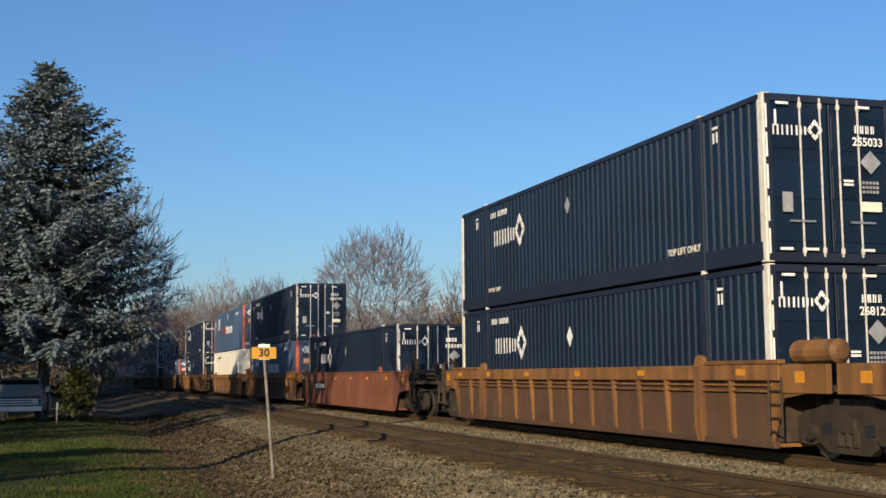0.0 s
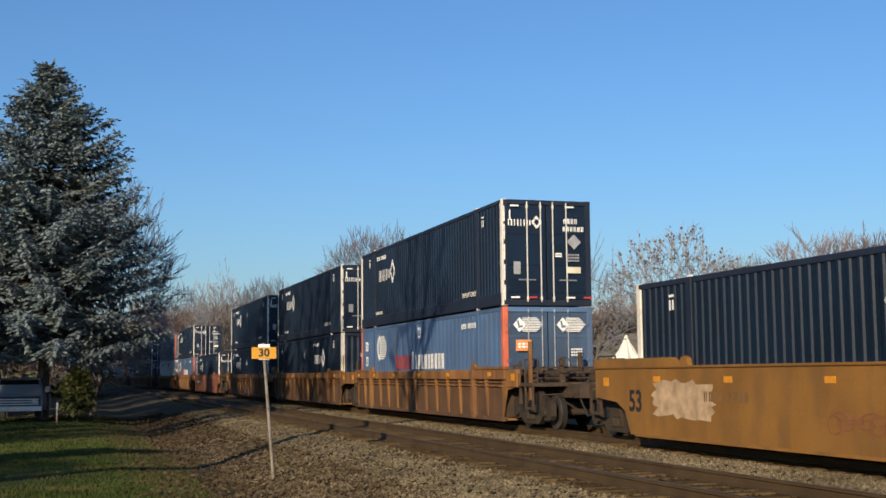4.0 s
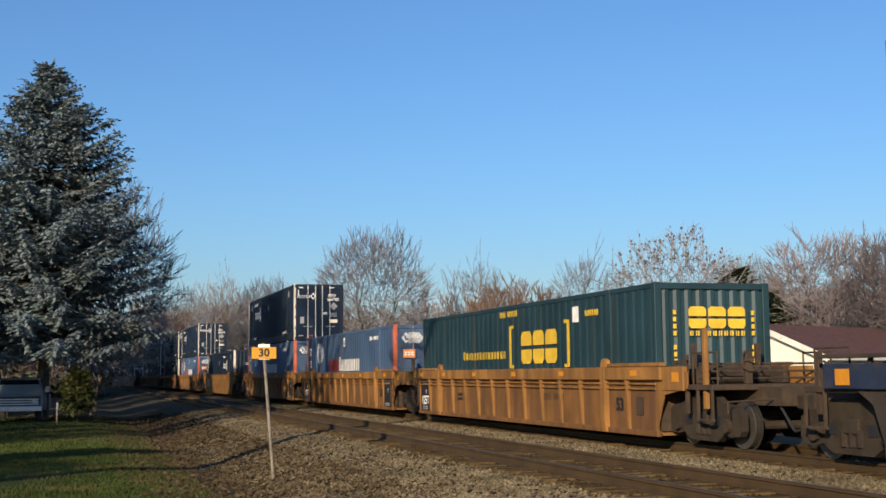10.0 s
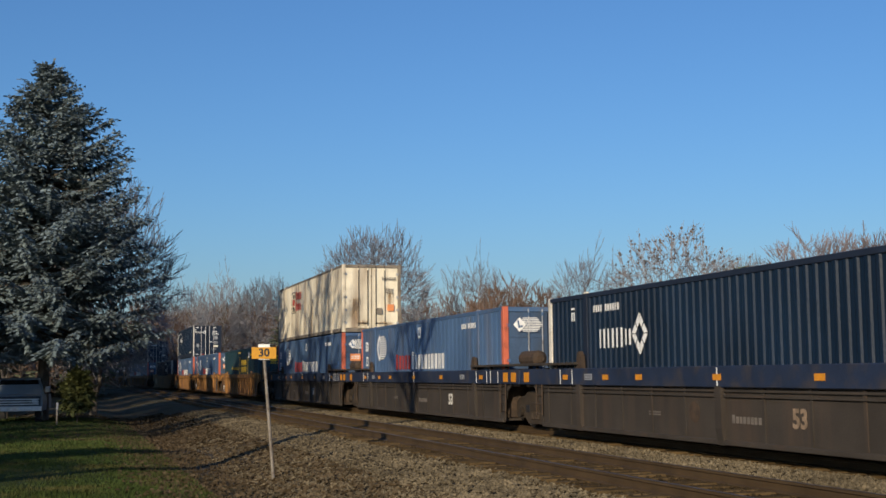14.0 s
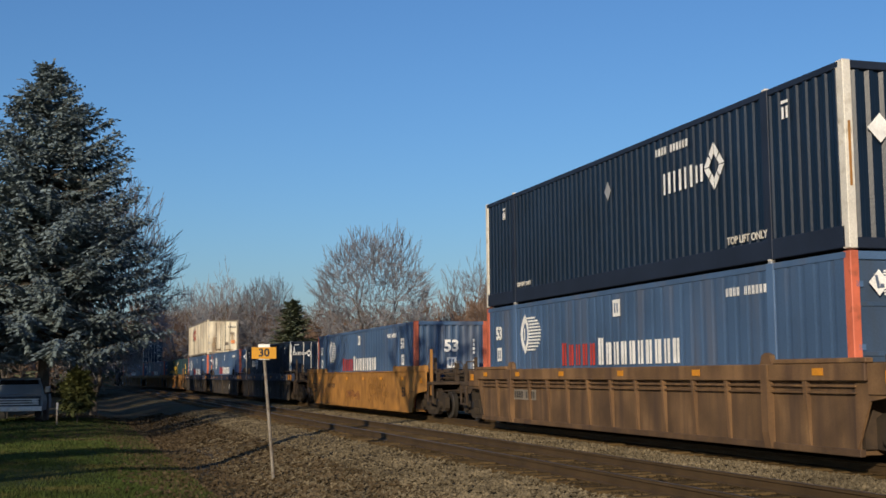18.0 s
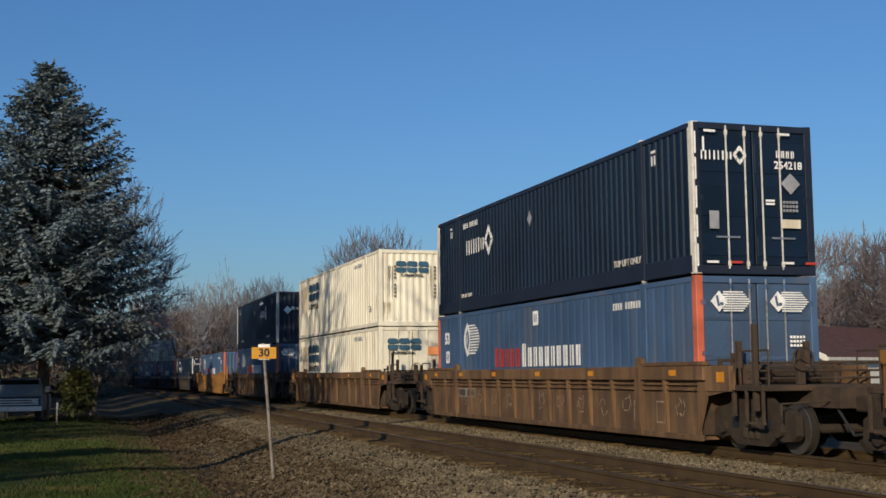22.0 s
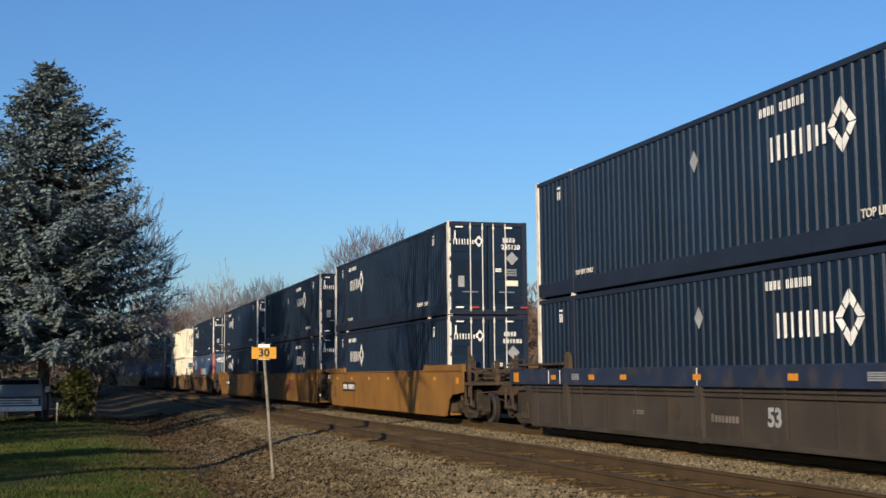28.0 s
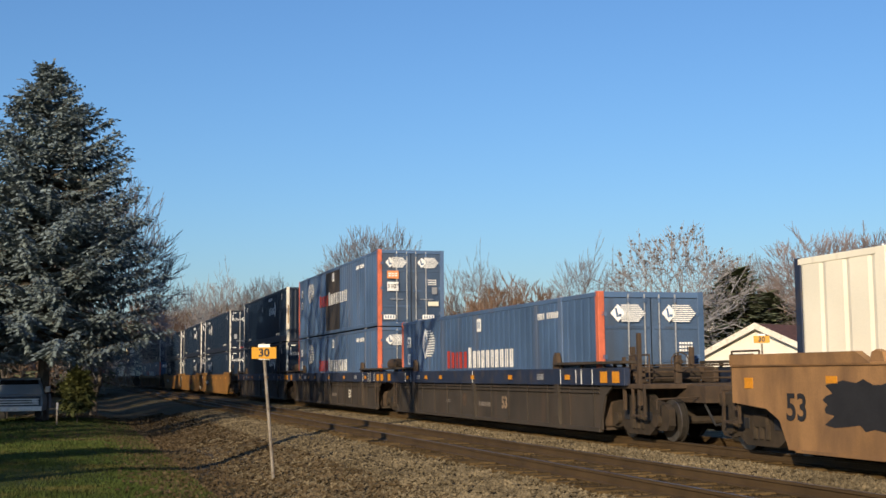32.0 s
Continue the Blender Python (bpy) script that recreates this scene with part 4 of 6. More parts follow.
def container(style, rear, label, post=None, nose_post=None):
    """A 53-foot box: wall sheets, rails, posts, castings, roof, floor, and at its rear end either doors or the ribbed nose."""
    body, frame_m, pitch, depth, flat = STYLE[style]
    panel = M_BLUE_DOOR if style == "blue" else body
    root = tagged(new("shipping_container"), label, "container", "containers on the train")
    hw, hl = CW / 2, CL / 2
    low = 0.36 if style == "navy" else 0.17
    near = once((style, "side"), lambda: corrugated(CL - 0.24, low - 0.01, CH - 0.12, pitch, depth, flat).data("side_wall", body))
    part("side_wall", near, root, "", pose(-hw + 0.006, 0, 0, 0, 0, -90))
    part("side_wall", near, root, "", pose(hw - 0.006, 0, 0, 0, 0, 90))
    roof = once((style, "roof"), lambda: corrugated(CL - 0.2, -hw + 0.06, hw - 0.06, 0.6, 0.02, 0.6).data("roof", body))
    part("roof", roof, root, "", pose(0, 0, CH - 0.03) @ Matrix(((0, 0, 1, 0), (1, 0, 0, 0), (0, -1, 0, 0), (0, 0, 0, 1))))
    part("floor", box_mesh("floor", M_UNDER, -hw + 0.05, hw - 0.05, -hl + 0.05, hl - 0.05, 0.05, 0.16), root, "underframe")
    for sg in (-1, 1):
        part("top_rail", box_mesh("top_rail", frame_m, -0.035, 0.035, -hl + 0.1, hl - 0.1, CH - 0.12, CH - 0.012, c=0.01), root, "", pose(sg * (hw - 0.03), 0, 0))
        part("bottom_rail", box_mesh("bottom_rail", frame_m, -0.035, 0.035, -hl + 0.1, hl - 0.1, 0.02, low, c=0.01), root, "", pose(sg * (hw - 0.03), 0, 0))
        for end in (-1, 1):
            pm = (post if rear == "nose" or sg < 0 else None) if end < 0 else nose_post
            part("corner_post", box_mesh("corner_post", pm or frame_m, -0.075, 0.075, -0.09, 0.09, 0.0, CH, c=0.012), root, "", pose(sg * (hw - 0.07), end * (hl - 0.085), 0))
            part("lift_post", box_mesh("lift_post", body if style == "stained" else frame_m, -0.03, 0.03, -0.11, 0.11, 0.02, CH - 0.01, c=0.008), root, "", pose(sg * (hw - 0.018), end * 6.1, 0))
            for z in ((0.0, CH) if sg < 0 else ()):
                part("corner_casting", box_mesh("corner_casting", M_WHITE if style == "navy" else M_CHROME, -0.05, 0.05, -0.06, 0.06, -0.075, 0.075, c=0.015), root, "", pose(sg * (hw - 0.04), end * 6.1, z + (0.07 if z == 0 else -0.05)))
    part("front_wall", once((style, "nose"), lambda: corrugated(CW - 0.28, 0.16, CH - 0.12, 0.27, 0.04, 0.4).data("end_wall", body)), root, "", pose(0, hl - 0.03, 0, 0, 0, 180))
    for z, h in ((0.0, 0.17), (CH - 0.14, 0.13)):
        for end in (-1, 1):
            part("end_beam", box_mesh("end_beam", frame_m, -hw + 0.13, hw - 0.13, -0.06, 0.06, 0.0, h, c=0.01), root, "", pose(0, end * (hl - 0.06), z))
    if rear == "nose":
        part("end_wall", CACHE[(style, "nose")], root, "ribbed end wall", pose(0, -hl + 0.03, 0))
    else:
        for sg in (-1, 1):
            door = part("door", box_mesh("door", panel, -0.585, 0.585, -0.02, 0.02, 0.18, CH - 0.15, c=0.008), root, "", pose(sg * 0.6, -hl + 0.045, 0))
            plain = style in ("stained", "white")
            flush = plain or style == "cream"
            for z, h in () if flush else (((0.75, 0.035), (1.35, 0.035), (2.1, 0.035)) if style == "blue" else ((0.55, 0.2), (1.4, 0.3), (2.25, 0.3))):
                part("door_rib", box_mesh("door_rib", panel, -0.55, 0.55, -0.036, -0.02, -h, h, c=0.006), door, "", pose(0, 0, z))
            for k in (-0.02 * sg, -0.42 * sg):
                for z in (0.2, CH - 0.2):
                    part("bar_keeper", box_mesh("bar_keeper", M_WHITE if style == "navy" else body, -0.028, 0.028, -0.028, 0.02, -0.05, 0.05, c=0.006), door, "", pose(k, -0.055, z))
                bar = part("lock_bar", once(("lock_bar", style), lambda: Mesh().tube((0, 0, 0.1), (0, 0, CH - 0.06), 0.019, sides=6).data("lock_bar", M_ROD if style == "navy" else M_DARKMARK if plain else M_CREAM if flush else M_CHROME)), door, "dark lock rod" if plain else "galvanised lock rod", pose(k, -0.055, 0))
            part("handle", box_mesh("handle", M_DARKMARK if plain else M_CHROME, -0.25, 0.25, -0.085, -0.06, -0.018, 0.018), door, "", pose(-0.2 * sg if plain else 0, 0, 0.38 if plain else 1.02 if style != "navy" else 0.7))
            for z in (0.4, 0.95, 1.5, 2.5) if plain else (0.5, 1.45, 2.4):
                part("hinge", box_mesh("hinge", M_CHROME if plain else frame_m, -0.06, 0.06, -0.05, 0.0, -0.045, 0.045), door, "", pose(sg * 0.56, 0, z))
    return root


def navy_container(rear="doors", logo="front", number="", grey=True, white_diamond=False, nose_tag="diamond", label="navy blue corrugated container with white markings"):
    c = container("navy", rear, label, M_WHITE, M_WHITE)
    u = 3.85 if logo == "front" else 11.6
    decal(c, "brand_mark", "ring", lambda: ring_mark(1.04), M_PALE, u, 1.9, label="white bars and diamond ring")
    decal(c, "serial_print", "serial", lambda: glyphs(11, 0.15, 0.085, (4,)), M_PALE, u - 0.85, 2.52)
    lettering(c, "TOP LIFT ONLY", 0.13, M_WHITE, 13.4, 0.46)
    lettering(c, "TOP LIFT ONLY", 0.1, M_WHITE, 2.62, 0.46)
    for q in (1.1, 14.6):
        decal(c, "warning_mark", "warn", lambda: flat_shape(rect(0, 0.13, 0.2, 0.05), rect(-0.06, -0.05, 0.06, 0.2), rect(0.06, -0.05, 0.06, 0.2)), M_PALE, q + 0.1, 2.45)
    if grey:
        decal(c, "placard", "greydia", lambda: flat_shape(dia(0, 0, 0.33, 0.42)), M_GREYMARK, 7.8, 2.1)
    if white_diamond:
        decal(c, "placard", "whitedia", lambda: flat_shape(dia(0, 0, 0.36, 0.48)), M_PALE, 7.8, 1.95, label="white diamond placard")
    if rear == "doors":
        decal(c, "brand_mark", "ring_small", lambda: ring_mark(0.44), M_PALE, 0.66, 2.28, "end", 0.05)
        decal(c, "prefix_print", "prefix_end", lambda: glyphs(4, 0.14, 0.075), M_PALE, 1.98, 2.33, "end", 0.05)
        if number:
            lettering(c, number, 0.145, M_PALE, 2.04, 2.11, "end", 0.05)
        else:
            decal(c, "serial_print", "serial_end", lambda: glyphs(6, 0.13, 0.075), M_PALE, 2.06, 2.11, "end", 0.05)
        decal(c, "placard", "greydia_end", lambda: flat_shape(dia(0, 0, 0.42, 0.42)), M_GREYMARK, 2.08, 1.76, "end", 0.05)
        decal(c, "data_print", "dataend", lambda: small_bars(5, 4, 0.035, 0.05), M_GREYMARK, 2.06, 1.4, "end", 0.05)
        decal(c, "data_print", "datamid", lambda: small_bars(1, 2, 0.04, 0.2), M_PALE, 1.62, 1.42, "end", 0.05)
        decal(c, "label_plate", "lab", lambda: flat_shape(rect(0, 0, 0.42, 0.17)), M_CREAM, 2.06, 0.98, "end", 0.05)
        decal(c, "label_plate", "lab2", lambda: flat_shape(rect(0, 0, 0.2, 0.34)), M_GREYMARK, 0.4, 1.02, "end", 0.05)
        for uu in (0.24, 1.86):
            decal(c, "reflector_strip", "tape", lambda: flat_shape(rect(0.1, 0, 0.25, 0.045)), M_PALE, uu, 2.72, "end", 0.07)
            for du, tm in ((0.0, M_PALE), (0.36, M_REDMARK if number != "255033" else M_PALE)):
                decal(c, "reflector_strip", "tape", None, tm, uu + du * 1.4, 0.22, "end", 0.062)
        decal(c, "reflector_strip", "tape_up", lambda: flat_shape(rect(0, 0, 0.045, 0.28)), M_PALE, 0.2, 2.46, "end", 0.07)
        for uu in (0.09, CW - 0.09):
            decal(c, "post_face", "post_face", lambda: flat_shape(rect(0, 1.455, 0.11, 2.87)), M_NAVY_POST, uu, 0, "end", 0.006, "navy post face")
        decal(c, "post_strip", "tape_post", lambda: flat_shape(*[rect(0, z, 0.035, 0.42) for z in (0.35, 0.9, 1.45, 2.0, 2.5)]), M_PALE, 0.055, 0, "end", 0.012, "white dashed strip")
    else:
        decal(c, "brand_mark", "ring_small", lambda: ring_mark(0.42), M_PALE, 1.35, 1.98, "end", 0.012)
        if nose_tag == "diamond":
            decal(c, "placard", "nosedia", lambda: flat_shape(dia(0, 0, 0.46, 0.46)), M_PALE, 0.62, 1.86, "end", 0.012, "white diamond placard")
        decal(c, "serial_print", "noseserial", lambda: flat_shape(*[rect(0, 0.5 - 0.14 * k, 0.07, 0.09) for k in range(9) if k != 4]), M_PALE, 2.0, 1.95, "end", 0.012)
        for uu in (0.07, CW - 0.07):
            decal(c, "rust_streak", "rustpost", lambda: flat_shape(rect(0, 0, 0.045, 1.0)), M_WELL_O, uu, 1.45, "end", 0.008)
    return c


def blue_container(rear="doors", patch=False, label="blue container with red and white markings and orange corner posts", sticker=True, temp=False):
    c = container("blue", rear, label, M_ORANGE_POST, M_ORANGE_POST)
    for q, on in ((0.68, True), (14.75, rear == "nose")):
        if on:
            lettering(c, "53", 0.33, M_PALE, q, 2.17, weight=0.02)
            decal(c, "size_box", "sizebox", lambda: flat_shape(rect(0, 0, 0.34, 0.36)), M_PALE, q + 0.02, 1.62)
            decal(c, "size_print", "sizebars", lambda: flat_shape(rect(-0.06, 0, 0.05, 0.22), rect(0.06, 0, 0.06, 0.22)), M_BLUE, q + 0.02, 1.62, proud=0.018)
    decal(c, "globe_mark", "globe", globe_mark, M_PALE, 2.95, 2.1, label="pale roundel with speed lines")
    decal(c, "globe_core", "globe_core", globe_dark, M_BLUE, 2.95, 2.1)
    decal(c, "globe_core", "globe_spot", globe_spot, M_PALE, 2.95, 2.1)
    decal(c, "brand_print", "redbars", lambda: bars(5, 0.48, 0.4, 1.1, 0.09), M_REDMARK, 6.0, 1.52, label="faded red bars")
    decal(c, "brand_print", "whitebars", lambda: bars(10, 0.48, 0.385, 1.22, 0.1), M_PALE, 9.0, 1.52, label="white bars")
    decal(c, "height_box", "heightbox", lambda: flat_shape(rect(0, 0, 0.36, 0.36)), M_PALE, 8.1, 2.48)
    decal(c, "height_print", "heightbars", lambda: flat_shape(rect(-0.07, 0, 0.05, 0.2), rect(0.05, 0, 0.05, 0.2)), M_BLUE, 8.1, 2.48, proud=0.018)
    decal(c, "serial_print", "serial", lambda: glyphs(11, 0.15, 0.085, (4,)), M_PALE, 13.3, 2.5)
    if patch:
        decal(c, "repair_panel", "patch", lambda: flat_shape(rect(0, 0, 2.9, 2.6)), M_BARE, 7.95, 1.45, proud=0.007, label="dark unpainted replacement panel")
    if rear == "doors":
        for k, u in enumerate((0.68, 1.94)):
            decal(c, "globe_mark", "arrow", lambda: flat_shape(dia(-0.24, 0, 0.36, 0.4), *[rect(0.12 - abs(z) * 0.35, z, 0.62 - abs(z) * 1.1, 0.024) for z in (-0.176, -0.132, -0.088, -0.044, 0.0, 0.044, 0.088, 0.132, 0.176)]), M_PALE, u, 2.42, "end", 0.06, "white diamond with speed lines")
            decal(c, "globe_core", "arrowcore", lambda: flat_shape(slant(-0.27, 0.01, 0.05, 0.2, -0.02), rect(-0.19, -0.05, 0.07, 0.06)), M_BLUE, u, 2.42, "end", 0.064)
        if sticker:
            decal(c, "sticker", "stick", lambda: flat_shape(rect(0, 0, 0.45, 0.3)), M_STICKER, 0.55, 1.86 if not temp else 1.95, "end", 0.07, "orange and white sticker")
            decal(c, "sticker_print", "stickp", lambda: small_bars(3, 2, 0.05, 0.09), M_PALE, 0.55, 1.90 if not temp else 1.99, "end", 0.074)
        if temp:
            decal(c, "sticker", "tempb", lambda: flat_shape(rect(0, 0, 0.44, 0.34)), M_PALE, 0.55, 1.5, "end", 0.07)
            lettering(c, "110\"", 0.16, M_DARKMARK, 0.55, 1.5, "end", 0.078)
            decal(c, "label_plate", "lab", lambda: flat_shape(rect(0, 0, 0.42, 0.17)), M_CREAM, 2.15, 0.85, "end", 0.06)
        decal(c, "data_print", "dataend", lambda: small_bars(5, 3, 0.05, 0.05), M_PALE, 2.1, 1.75, "end", 0.06)
        for u in (0.42, 1.95):
            decal(c, "label_plate", "footplate", lambda: flat_shape(rect(0, 0, 0.46, 0.17)), M_PALE, u, 0.34, "end", 0.06, "white plate with dark bars")
            decal(c, "plate_print", "footprint", lambda: flat_shape(*[rect(-0.15 + 0.1 * k, 0, 0.045, 0.11) for k in range(4)]), M_BLUE, u, 0.34, "end", 0.066)
        decal(c, "data_print", "datasq", lambda: flat_shape(rect(0, 0, 0.2, 0.26)), M_GREYMARK, 2.2, 1.35, "end", 0.06)
    else:
        lettering(c, "53", 0.38, M_PALE, 1.3, 2.05, "end", weight=0.02)
        decal(c, "size_box", "sizebox", None, M_PALE, 1.3, 1.5, "end", 0.012)
        decal(c, "size_print", "sizebars", None, M_BLUE, 1.3, 1.5, "end", 0.018)
        decal(c, "serial_print", "noseserial", lambda: flat_shape(*[rect(0, 0.5 - 0.14 * k, 0.07, 0.09) for k in range(9) if k != 4]), M_PALE, 2.1, 1.75, "end", 0.012)
    return c


def cream_container(rear, label):
    c = container("cream", rear, label)
    decal(c, "brand_mark", "csx", lambda: block_mark(0.8), M_BLUEMARK, 3.5, 2.12, label="large teal-blue block mark")
    lettering(c, "INTERMODAL", 0.26, M_DARKMARK, 3.5, 1.42, weight=0.0)
    decal(c, "serial_print", "serial", lambda: glyphs(11, 0.15, 0.085, (4,)), M_GREYMARK, 12.8, 2.55)
    lettering(c, "53", 0.25, M_GREYMARK, 14.8, 0.7)
    decal(c, "brand_mark", "csx_small", lambda: block_mark(0.44), M_BLUEMARK, 0.95 if rear == "doors" else 1.3, 2.25, "end", 0.06 if rear == "doors" else 0.014)
    me = lettering(c, "INTERMODAL", 0.1, M_DARKMARK, 0.95 if rear == "doors" else 1.3, 1.92, "end", 0.06 if rear == "doors" else 0.014)
    for u, v, w, h, q in ((0.45, 2.3, 0.2, 1.9, 21), (2.1, 2.3, 0.22, 1.7, 22), (0.3, 0.9, 0.3, 0.8, 24)):
        decal(c, "rust_streak", ("creamruns", q), lambda: runs(w, h, q), M_SMUDGE if q != 21 else M_SOOT, u, v, "end", (0.03 if rear == "doors" else 0.002), "rust running down the end")
    for u, v, w, h, q in ((15.9, 1.2, 0.3, 1.0, 25), (1.2, 2.5, 2.2, 1.6, 27), (14.1, 2.6, 0.2, 1.9, 28)):
        decal(c, "rust_streak", ("creamside", q), lambda: runs(w, h, q), M_SMUDGE, u, v, proud=0.003, label="rust running down the side")
    if rear != "doors":
        for u in (0.62, 2.2):
            decal(c, "serial_print", "noseserial", lambda: flat_shape(*[rect(0, 0.5 - 0.14 * k, 0.07, 0.09) for k in range(9) if k != 4]), M_FADED, u, 1.75, "end", 0.014)
    if rear == "doors":
        decal(c, "sticker", "stick", None, M_STICKER, 2.1, 2.0, "end", 0.07)
    return c


def green_container(label):
    c = container("green", "nose", label)
    decal(c, "brand_mark", "csxg", lambda: block_mark(0.82), M_YELLOW, 9.95, 1.76, label="large yellow block mark")
    for u in (7.95, 11.85):
        sg = 1 if u < 10 else -1
        decal(c, "bracket", ("brk", sg), lambda: flat_shape(rect(0, 0, 0.15, 1.1), rect(sg * 0.15, 0.52, 0.2, 0.08), rect(sg * 0.15, -0.52, 0.2, 0.08)), M_YELLOW, u, 1.8, label="yellow bracket")
    decal(c, "slogan_print", "slogan", lambda: bars(15, 0.2, 0.245, 1.2, 0.05), M_YELLOW, 5.75, 1.6)
    decal(c, "serial_print", "serial", None, M_YELLOW, 7.8, 2.67)
    decal(c, "height_box", "heightbox", None, M_PALE, 12.3, 2.45)
    decal(c, "serial_print", "serial2", lambda: small_bars(6, 1, 0.13, 0.09), M_YELLOW, 13.2, 2.45)
    decal(c, "brand_mark", "csx_small", lambda: block_mark(0.44), M_YELLOW, 1.38, 2.2, "end", 0.014)
    decal(c, "slogan_print", "endbars", lambda: bars(10, 0.1, 0.13, 1.0, 0.03), M_YELLOW, 1.38, 1.88, "end", 0.014)
    for u in (0.42, 2.2):
        decal(c, "serial_print", "noseserial", None, M_YELLOW, u, 1.8, "end", 0.014)
    return c


def stained_container(label):
    c = container("stained", "doors", label, M_STAINED, M_EDGE)
    decal(c, "logo_frame", "rrplate", lambda: flat_shape(rect(0, 0.53, 1.05, 0.04), rect(0, -0.53, 1.05, 0.04), rect(-0.51, 0, 0.04, 1.06), rect(0.51, 0, 0.04, 1.06)), M_DARKMARK, 4.55, 1.92, label="dark square outline")
    decal(c, "logo_figure", "rrfig", lambda: flat_shape([(-0.3, 0.1), (-0.2, -0.15), (0.2, -0.15), (0.3, 0.1), (0, 0.2)]), M_REDMARK, 4.55, 1.92)
    decal(c, "logo_figure", "rrfig2", lambda: flat_shape(rect(0, 0.32, 0.26, 0.2)), M_DARKMARK, 4.55, 1.92)
    decal(c, "logo_figure", "rrfig3", lambda: flat_shape(rect(0, -0.34, 0.3, 0.22)), M_DARKMARK, 4.55, 1.92)
    decal(c, "brand_print", "rrbars", lambda: bars(4, 0.36, 0.38, 1.2, 0.09), M_REDMARK, 5.95, 2.2)
    decal(c, "brand_print", "rrbars", None, M_REDMARK, 5.9, 1.65)
    decal(c, "serial_print", "serial_end", lambda: glyphs(6, 0.13, 0.075), M_DARKMARK, 2.05, 2.3, "end", 0.06)
    decal(c, "label_plate", "lab3", lambda: flat_shape(rect(0, 0, 0.3, 0.28)), M_STICKER, 2.12, 1.05, "end", 0.06)
    for u, v, w, h, q in ((0.62, 1.45, 0.3, 0.95, 1), (0.5, 0.95, 0.22, 0.6, 2), (2.12, 1.7, 0.26, 0.8, 4), (0.8, 0.5, 0.6, 0.22, 6), (1.9, 0.45, 0.7, 0.2, 8)):
        decal(c, "rust_streak", ("runs", q), lambda: runs(w, h, q), M_RUSTSTAIN, u, v, "end", 0.024 + 0.002 * q, "rust running down the door")
    for u, v, w, h, q in ((0.75, 2.0, 0.2, 0.9, 11), (1.6, 2.35, 0.1, 0.6, 12), (9.6, 1.7, 0.08, 1.9, 13), (12.5, 2.2, 0.06, 0.9, 14)):
        decal(c, "soot_streak", ("soot", q), lambda: runs(w * 1.6, h, q), M_SOOT if q < 13 else M_RUSTSTAIN, u, v, proud=0.006, label="dark smear")
    decal(c, "label_plate", "lab4", lambda: flat_shape(rect(0, 0, 0.24, 0.26)), M_EDGE, 1.62, 0.9, "end", 0.06)
    decal(c, "data_print", "dataend", lambda: small_bars(5, 3, 0.05, 0.05), M_FADED, 2.08, 1.85, "end", 0.06)
    return c


def white_container(label, blue_edge=True):
    c = container("white", "doors", label, None, M_SILL if blue_edge else None)
    decal(c, "serial_print", "serial", lambda: glyphs(11, 0.15, 0.085, (4,)), M_DARKMARK, 3.6, 2.5)
    decal(c, "height_box", "hb2", lambda: flat_shape(rect(0, 0, 0.3, 0.3)), M_DARKMARK, 2.4, 2.4)
    return c


# ---- well cars ----
def truck(car, y):
    """A two-axle truck under the car: bolster, cast side frames with spring nests, wheels, axles."""
    t = part("truck", box_mesh("bolster", M_TRUCK, -1.15, 1.15, -0.22, 0.22, 0.42, 0.66, c=0.03), car, "grimy cast truck", pose(0, y, 0))
    out = [(-1.36, 0.34), (-1.26, 0.24), (-0.98, 0.22), (-0.74, 0.26), (-0.5, 0.12), (0.5, 0.12), (0.74, 0.26), (0.98, 0.22), (1.26, 0.24), (1.36, 0.34), (1.34, 0.66), (1.14, 0.76), (0.74, 0.82), (0.5, 0.95), (-0.5, 0.95), (-0.74, 0.82), (-1.14, 0.76), (-1.34, 0.66)]
    for sg in (-1, 1):
        f = part("side_frame", once("side_frame", lambda: Mesh().prism(out, "x", -0.07, 0.07).data("side_frame", M_TRUCK)), t, "", pose(sg * 1.03, 0, 0))
        if sg > 0:
            continue
        # solid black plates put in for the dark of the frame's openings
        for yy in (-0.52, 0.52):
            part("window_rim", box_mesh("window_rim", M_DARKMARK, -0.012, 0.012, -0.12, 0.12, -0.09, 0.09), f, "", pose(sg * 0.072, yy, 0.5))
        for k in (-0.2, 0.0, 0.2):
            part("spring", once("spring", lambda: Mesh().tube((0, 0, 0.24), (0, 0, 0.5), 0.075, sides=8).data("spring", M_TRUCK)), f, "", pose(sg * 0.05, k, 0))
        for yy in (-0.915, 0.915):
            part("bearing", once("bearing", lambda: Mesh().tube((-0.1, 0, 0), (0.1, 0, 0), 0.13, sides=12).data("bearing", M_TRUCK)), f, "", pose(sg * 0.06, yy, 0.42))
    for yy in (-0.915, 0.915):
        for sg in (-1, 1):
            w = once("wheel", lambda: Mesh().tube((-0.06, 0, 0), (0.06, 0, 0), 0.42, sides=24).tube((-0.085, 0, 0), (-0.06, 0, 0), 0.14, 0.17, 12).tube((0.06, 0, 0), (0.085, 0, 0), 0.455, 0.455, 24).data("wheel", M_WHEEL))
            wh = part("wheel", w, t, "", pose(sg * 0.755, yy, 0.42, 0, 0, 0 if sg < 0 else 180))
            if sg < 0:
                part("tread", once("tread", lambda: Mesh().tube((-0.064, 0, 0), (-0.04, 0, 0), 0.422, sides=24).data("tread", M_TREAD)), wh, "worn bright tread")
        part("axle", once("axle", lambda: Mesh().tube((-0.95, 0, 0), (0.95, 0, 0), 0.08, sides=10).data("axle", M_TRUCK)), t, "", pose(0, yy, 0.42))
    return t


